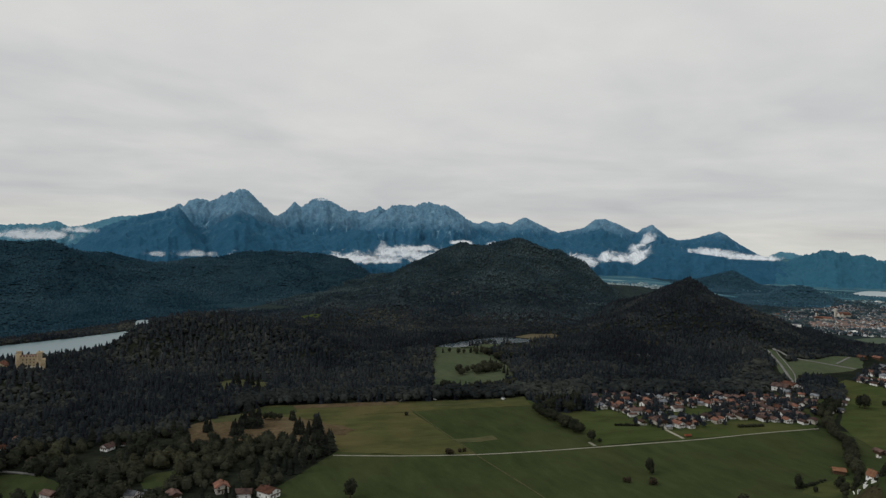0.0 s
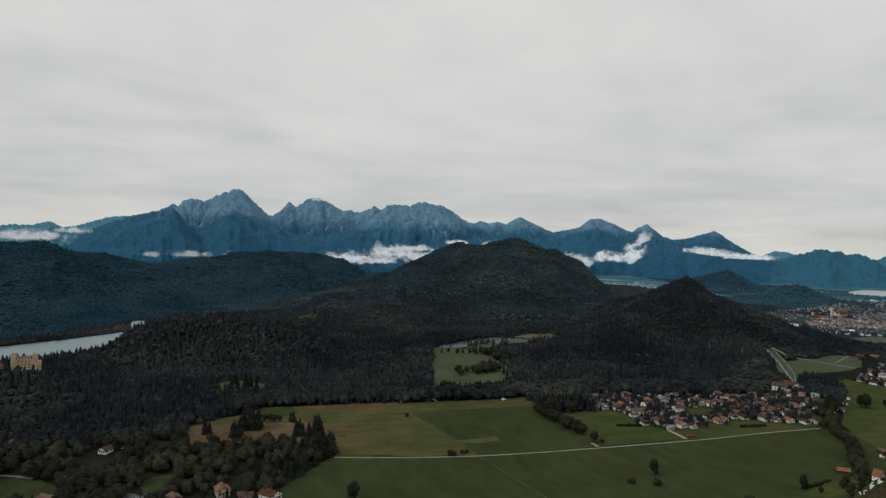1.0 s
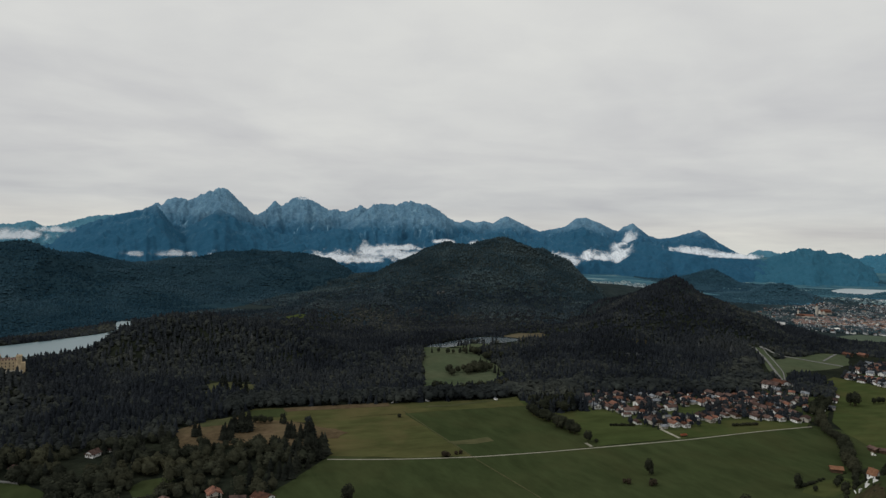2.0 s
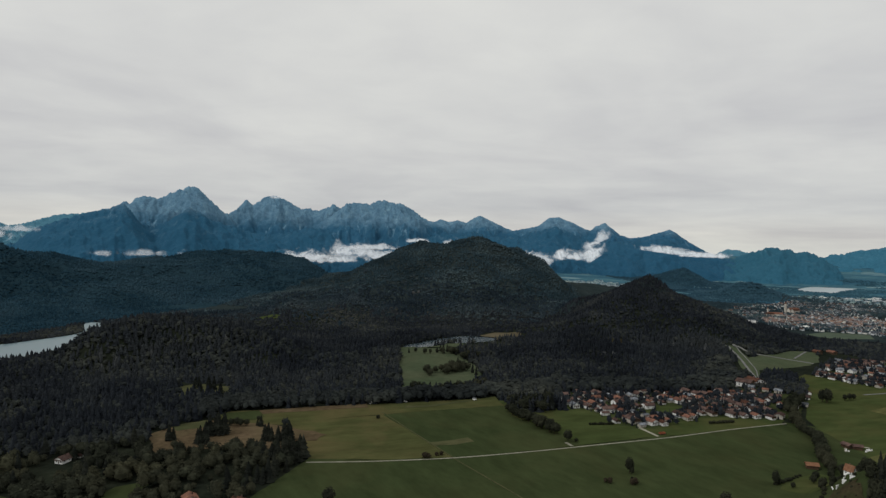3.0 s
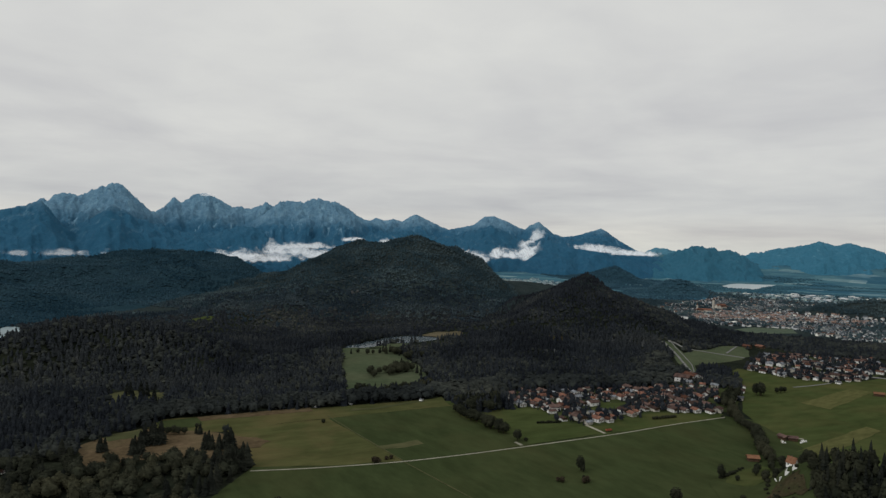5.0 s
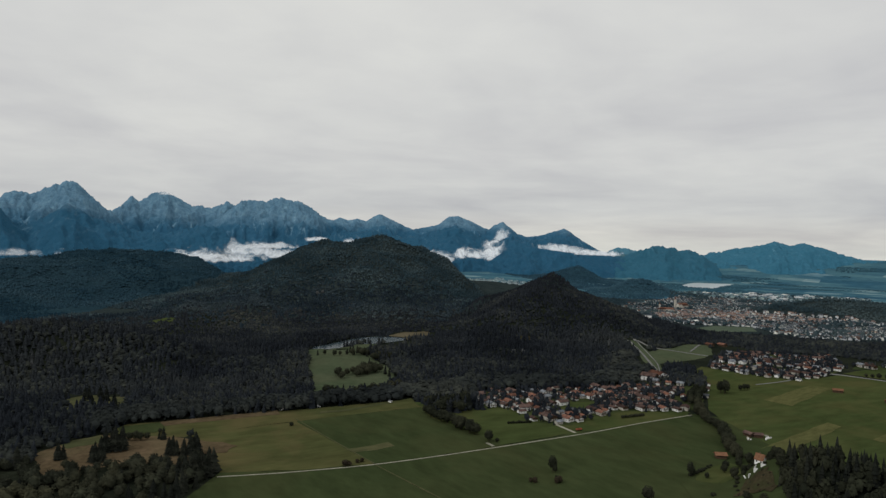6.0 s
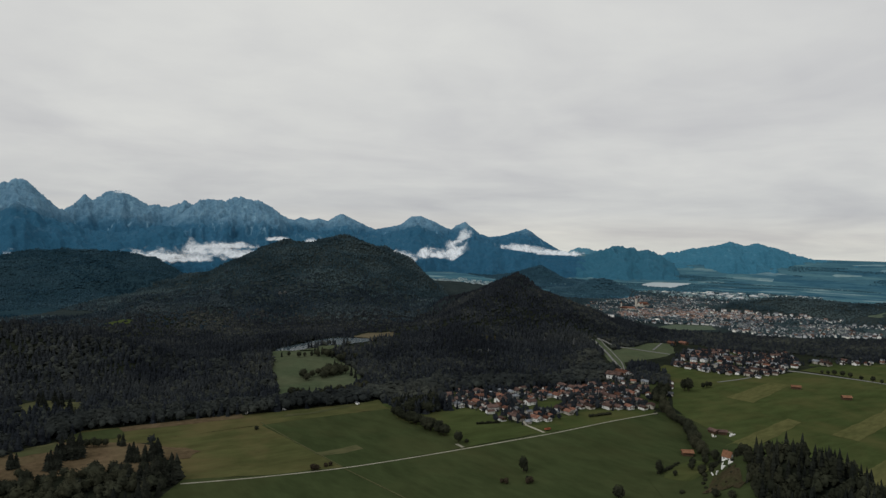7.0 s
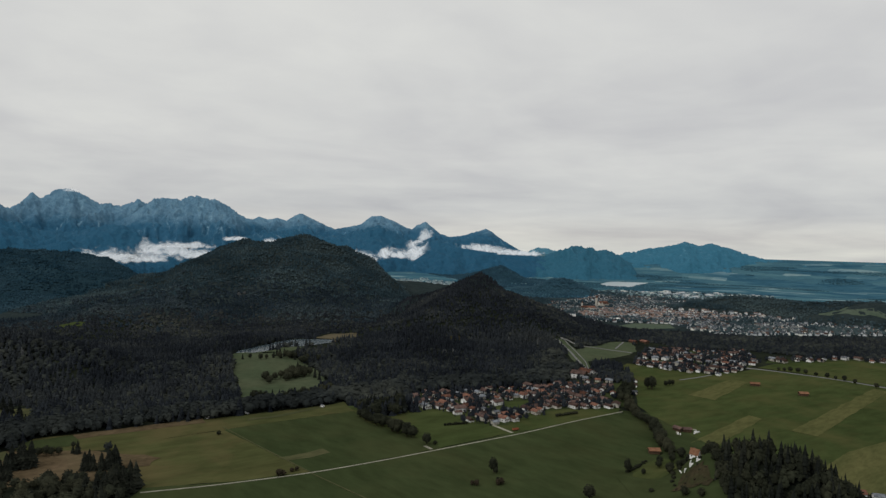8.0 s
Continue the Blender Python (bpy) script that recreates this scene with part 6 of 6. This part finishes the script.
def abbey(x, y, deg):
    root = new("abbey")
    for a, b, w, l in ((0, 0, 14, 46), (18, -16, 12, 36), (-20, 12, 12, 30)):
        hr = w / 2 * math.tan(radians(42))
        v, f = gable_walls(w, l, 15, hr)
        o = part("wing", mesh_of("wing", v, f, [M_CREAM]), root)
        o.location = (a, b, 0)
        v, f = gable_roof(w, l, 15.05, hr, 0.7, 0.4)
        q = part("roof", mesh_of("roof", v, f, [M_TILE]), root)
        q.location = (a, b, 0)
    part("tower", tower_mesh("tower", 4.2, -2, 34, 4, M_CREAM, 12, 24), root)
    v = [(12 + 4.6 * math.cos(k * math.pi / 2 + math.pi / 4), 24 + 4.6 * math.sin(k * math.pi / 2 + math.pi / 4), 33.8) for k in range(4)] + [(12, 24, 44)]
    part("spire", mesh_of("spire", v, [(0, 1, 4), (1, 2, 4), (2, 3, 4), (3, 0, 4)], [M_TILE]), root)
    root.matrix_basis = pose(x, y, h1(x, y), 0, 0, deg)
    return tagged(root, "large pale abbey with red roofs and tower", "abbey")


old = abbey(846, 1755, 60)
old.scale = (0.6, 0.6, 0.6)
ab = abbey(946, 1850, 110)
ab.scale = (0.75, 0.75, 0.8)
tagged(ab, "pale hilltop palace with red roofs and tower", "palace")
hall = tagged(house_thing("white_hall", 22, 46, 8, 8, M_WHITE, M_SLATE, False, False, 0.3), "large white flat-roofed hall at the wood edge", "building")
hall.matrix_basis = pose(655, 1478, h1(655, 1478) + 2, 0, 0, 70)
hall.scale = (0.6, 0.6, 0.6)


# ---- low clouds on the mountain sides ----
def cloud_material(name, density, seed):
    m = bpy.data.materials.new(name)
    m.use_nodes = True
    add = nodes_of(m.node_tree)
    tc = add("ShaderNodeTexCoord")
    s = add("ShaderNodeSeparateXYZ", Vector=tc.outputs["Generated"])

    def hump(sock, power):
        a = add("ShaderNodeMath", {"operation": "MULTIPLY_ADD"}, i0=sock, i1=2.0, i2=-1.0)
        b = add("ShaderNodeMath", {"operation": "POWER"}, i0=add("ShaderNodeMath", {"operation": "ABSOLUTE"}, i0=a.outputs[0]).outputs[0], i1=power)
        return add("ShaderNodeMath", {"operation": "SUBTRACT"}, i0=1.0, i1=b.outputs[0]).outputs[0]
    foot = add("ShaderNodeMapRange", {"interpolation_type": "SMOOTHSTEP"}, Value=s.outputs[2], i1=0.02, i2=0.32)
    crown = add("ShaderNodeMapRange", {"interpolation_type": "SMOOTHSTEP"}, Value=s.outputs[2], i1=1.0, i2=0.25)
    rise = add("ShaderNodeMath", {"operation": "MULTIPLY"}, i0=foot.outputs[0], i1=crown.outputs[0])
    e = add("ShaderNodeMath", {"operation": "MULTIPLY"}, i0=hump(s.outputs[0], 2.2), i1=rise.outputs[0])
    n = add("ShaderNodeTexNoise", Vector=add("ShaderNodeVectorMath", {"operation": "ADD"}, i0=add("ShaderNodeMapping", Vector=tc.outputs["Object"], Scale=(1.0, 0.5, 1.15)).outputs[0], i1=(seed * 91.0, 0, 0)).outputs[0], Scale=0.017, Detail=9.0, Roughness=0.62, Distortion=1.1)
    k = add("ShaderNodeMath", {"operation": "MULTIPLY_ADD"}, i0=n.outputs[0], i1=2.3, i2=-1.58)
    t = add("ShaderNodeMath", {"operation": "ADD"}, i0=e.outputs[0], i1=k.outputs[0])
    al = add("ShaderNodeMapRange", {"interpolation_type": "SMOOTHSTEP"}, Value=t.outputs[0], i1=-0.06, i2=0.8, i3=0.0, i4=density)
    d = add("ShaderNodeBsdfDiffuse", Color=(0.72, 0.765, 0.81, 1))
    mix = add("ShaderNodeMixShader", Fac=al.outputs[0], i1=add("ShaderNodeBsdfTransparent").outputs[0], i2=d.outputs[0])
    add("ShaderNodeOutputMaterial", Surface=mix.outputs[0])
    return m


def cloud_bank(bear, z, wide, tall, dist, density, seed, slant=0.0):
    """Several loose sheets of mist behind one another, billowing in depth."""
    n, k = 24, 10
    vs, fs = [], []
    for layer in range(3):
        u, w = np.meshgrid(np.linspace(-0.5, 0.5, n), np.linspace(-0.5, 0.5, k), indexing="ij")
        sh = 1 - 0.15 * layer
        yy = layer * 10 + 10 * fbm(u * 5 + seed, w * 3 + layer * 7, 3, seed)
        yy = yy + (w + 0.5) * tall * 1.1
        v = np.stack([u * wide * sh, yy, w * tall * sh + slant * u * wide], -1).reshape(-1, 3)
        fs.append(grid_faces(n, k) + layer * n * k)
        vs.append(v)
    ob = new("cloud_bank", mesh_of("cloud_bank", np.concatenate(vs), np.concatenate(fs), [cloud_material("mist", density, seed)], shade=True))
    b = radians(bear)
    ob.matrix_basis = pose(dist * math.sin(b), dist * math.cos(b), z, 0, 0, -bear)
    ob.visible_shadow = False
    tagged(ob, "white wisps of low cloud on the mountainside", "cloud", "low clouds", "stuff")


for k, c in enumerate(((-9.4, 96, 560, 95, 3450, 1.0, 0.02), (-10.8, 92, 330, 70, 3440, 0.9, 0), (-7.0, 138, 330, 110, 3460, 0.85, 0.1), (-4.4, 112, 260, 80, 3450, 0.9, 0.05), (-5.0, 150, 330, 60, 3470, 0.6, 0), (11.0, 138, 280, 76, 3450, 1.0, 0.1), (12.7, 165, 150, 120, 3460, 0.9, 0.7), (17.9, 170, 400, 38, 3450, 0.85, -0.12), (8.3, 120, 190, 80, 3440, 0.8, -0.25),
                       (-1.7, 184, 150, 40, 3460, 0.8, 0), (-33.9, 172, 420, 80, 3450, 0.6, -0.03), (-22.8, 96, 220, 50, 3450, 0.3, 0.03), (-25.5, 92, 180, 46, 3450, 0.25, 0), (-19.6, 92, 160, 44, 3450, 0.4, -0.1), (21.0, 152, 330, 46, 3450, 0.9, -0.02), (13.4, 235, 110, 70, 3460, 0.5, 0.5), (-13.1, 376, 110, 30, 3460, 0.35, 0), (1.2, 178, 120, 70, 3460, 0.6, 0.3), (-31, 196, 200, 60, 3450, 0.5, 0))):
    cloud_bank(c[0], c[1], c[2], c[3], c[4], c[5], k + 1, c[6])


def farm_trailer(x, y, deg):
    root = new("farm_trailer")
    part("bed", solid("bed", [(-3.2, 3.2, -1.2, 1.2, 0.9, 1.2), (-3.2, 3.2, -1.2, -1.08, 1.2, 2.3), (-3.2, 3.2, 1.08, 1.2, 1.2, 2.3), (-3.2, -3.08, -1.08, 1.08, 1.2, 2.3), (3.08, 3.2, -1.08, 1.08, 1.2, 2.3)], M_RED), root, "orange-red painted bed")
    part("drawbar", solid("drawbar", [(3.2, 5.4, -0.12, 0.12, 0.8, 1.0)], M_TIMBER), root)
    for u in (-2.1, 2.1):
        for w in (-1.25, 1.25):
            a = np.arange(12) * np.pi / 6
            v = [(u + 0.55 * math.cos(t), w + q, 0.55 + 0.55 * math.sin(t)) for q in (-0.16, 0.16) for t in a]
            f = [(i, (i + 1) % 12, 12 + (i + 1) % 12, 12 + i) for i in range(12)] + [tuple(range(11, -1, -1)), tuple(range(12, 24))]
            part("wheel", mesh_of("wheel", v, f, [M_PANE]), root, "black rubber wheel")
    root.matrix_basis = pose(x, y, h1(x, y) + 0.35, 0, 0, deg)
    return tagged(root, "orange-red farm trailer parked beside the track", "trailer")


M_RED = material("orange_red_paint", (0.22, 0.06, 0.03), (0.32, 0.1, 0.05), 1.0, rough=0.5, grain=0.2, spec=0.3)
farm_trailer(206, 683, 20)


def silage_bale(x, y):
    bm = bmesh.new()
    bmesh.ops.create_cone(bm, cap_ends=True, segments=20, radius1=0.7, radius2=0.7, depth=1.3)
    bmesh.ops.bevel(bm, geom=[e for e in bm.edges if len(e.link_faces) == 2 and e.calc_face_angle(0) > 1], offset=0.12, segments=2, affect="EDGES")
    me = bpy.data.meshes.new("silage_bale")
    bm.to_mesh(me)
    bm.free()
    me.materials.append(M_WHITE)
    ob = new("silage_bale", me)
    ob.matrix_basis = pose(x, y, h1(x, y) + 0.9)
    return tagged(ob, "white wrapped round bale beside the farm", "bale", "white bales at the farm")


for x, y in ((384, 645), (386.5, 646), (389, 647), (385, 648), (387.5, 649), (381, 643), (363, 644), (365, 643), (364.5, 646)):
    silage_bale(x, y)


def hut(x, y, deg):
    root = new("hut")
    v, f = gable_walls(3.4, 5, 2.4, 1.0)
    part("wall", mesh_of("wall", v, f, [M_WHITE]), root)
    v, f = gable_roof(3.4, 5, 2.42, 1.0, 0.3, 0.15)
    part("roof", mesh_of("roof", v, f, [M_SLATE]), root)
    part("door", solid("door", [(-0.5, 0.5, -2.58, -2.4, -0.1, 1.95)], M_TIMBER), root)
    root.matrix_basis = pose(x, y, h1(x, y) + 0.4, 0, 0, deg)
    root.scale = (0.75, 0.75, 0.75)
    tagged(root, "small white hut at the wood edge", "hut", "huts along the wood edge")


for x, y, d in ((-86, 775, 20), (-48, 786, 60), (30, 799, 40)):
    hut(x, y, d)
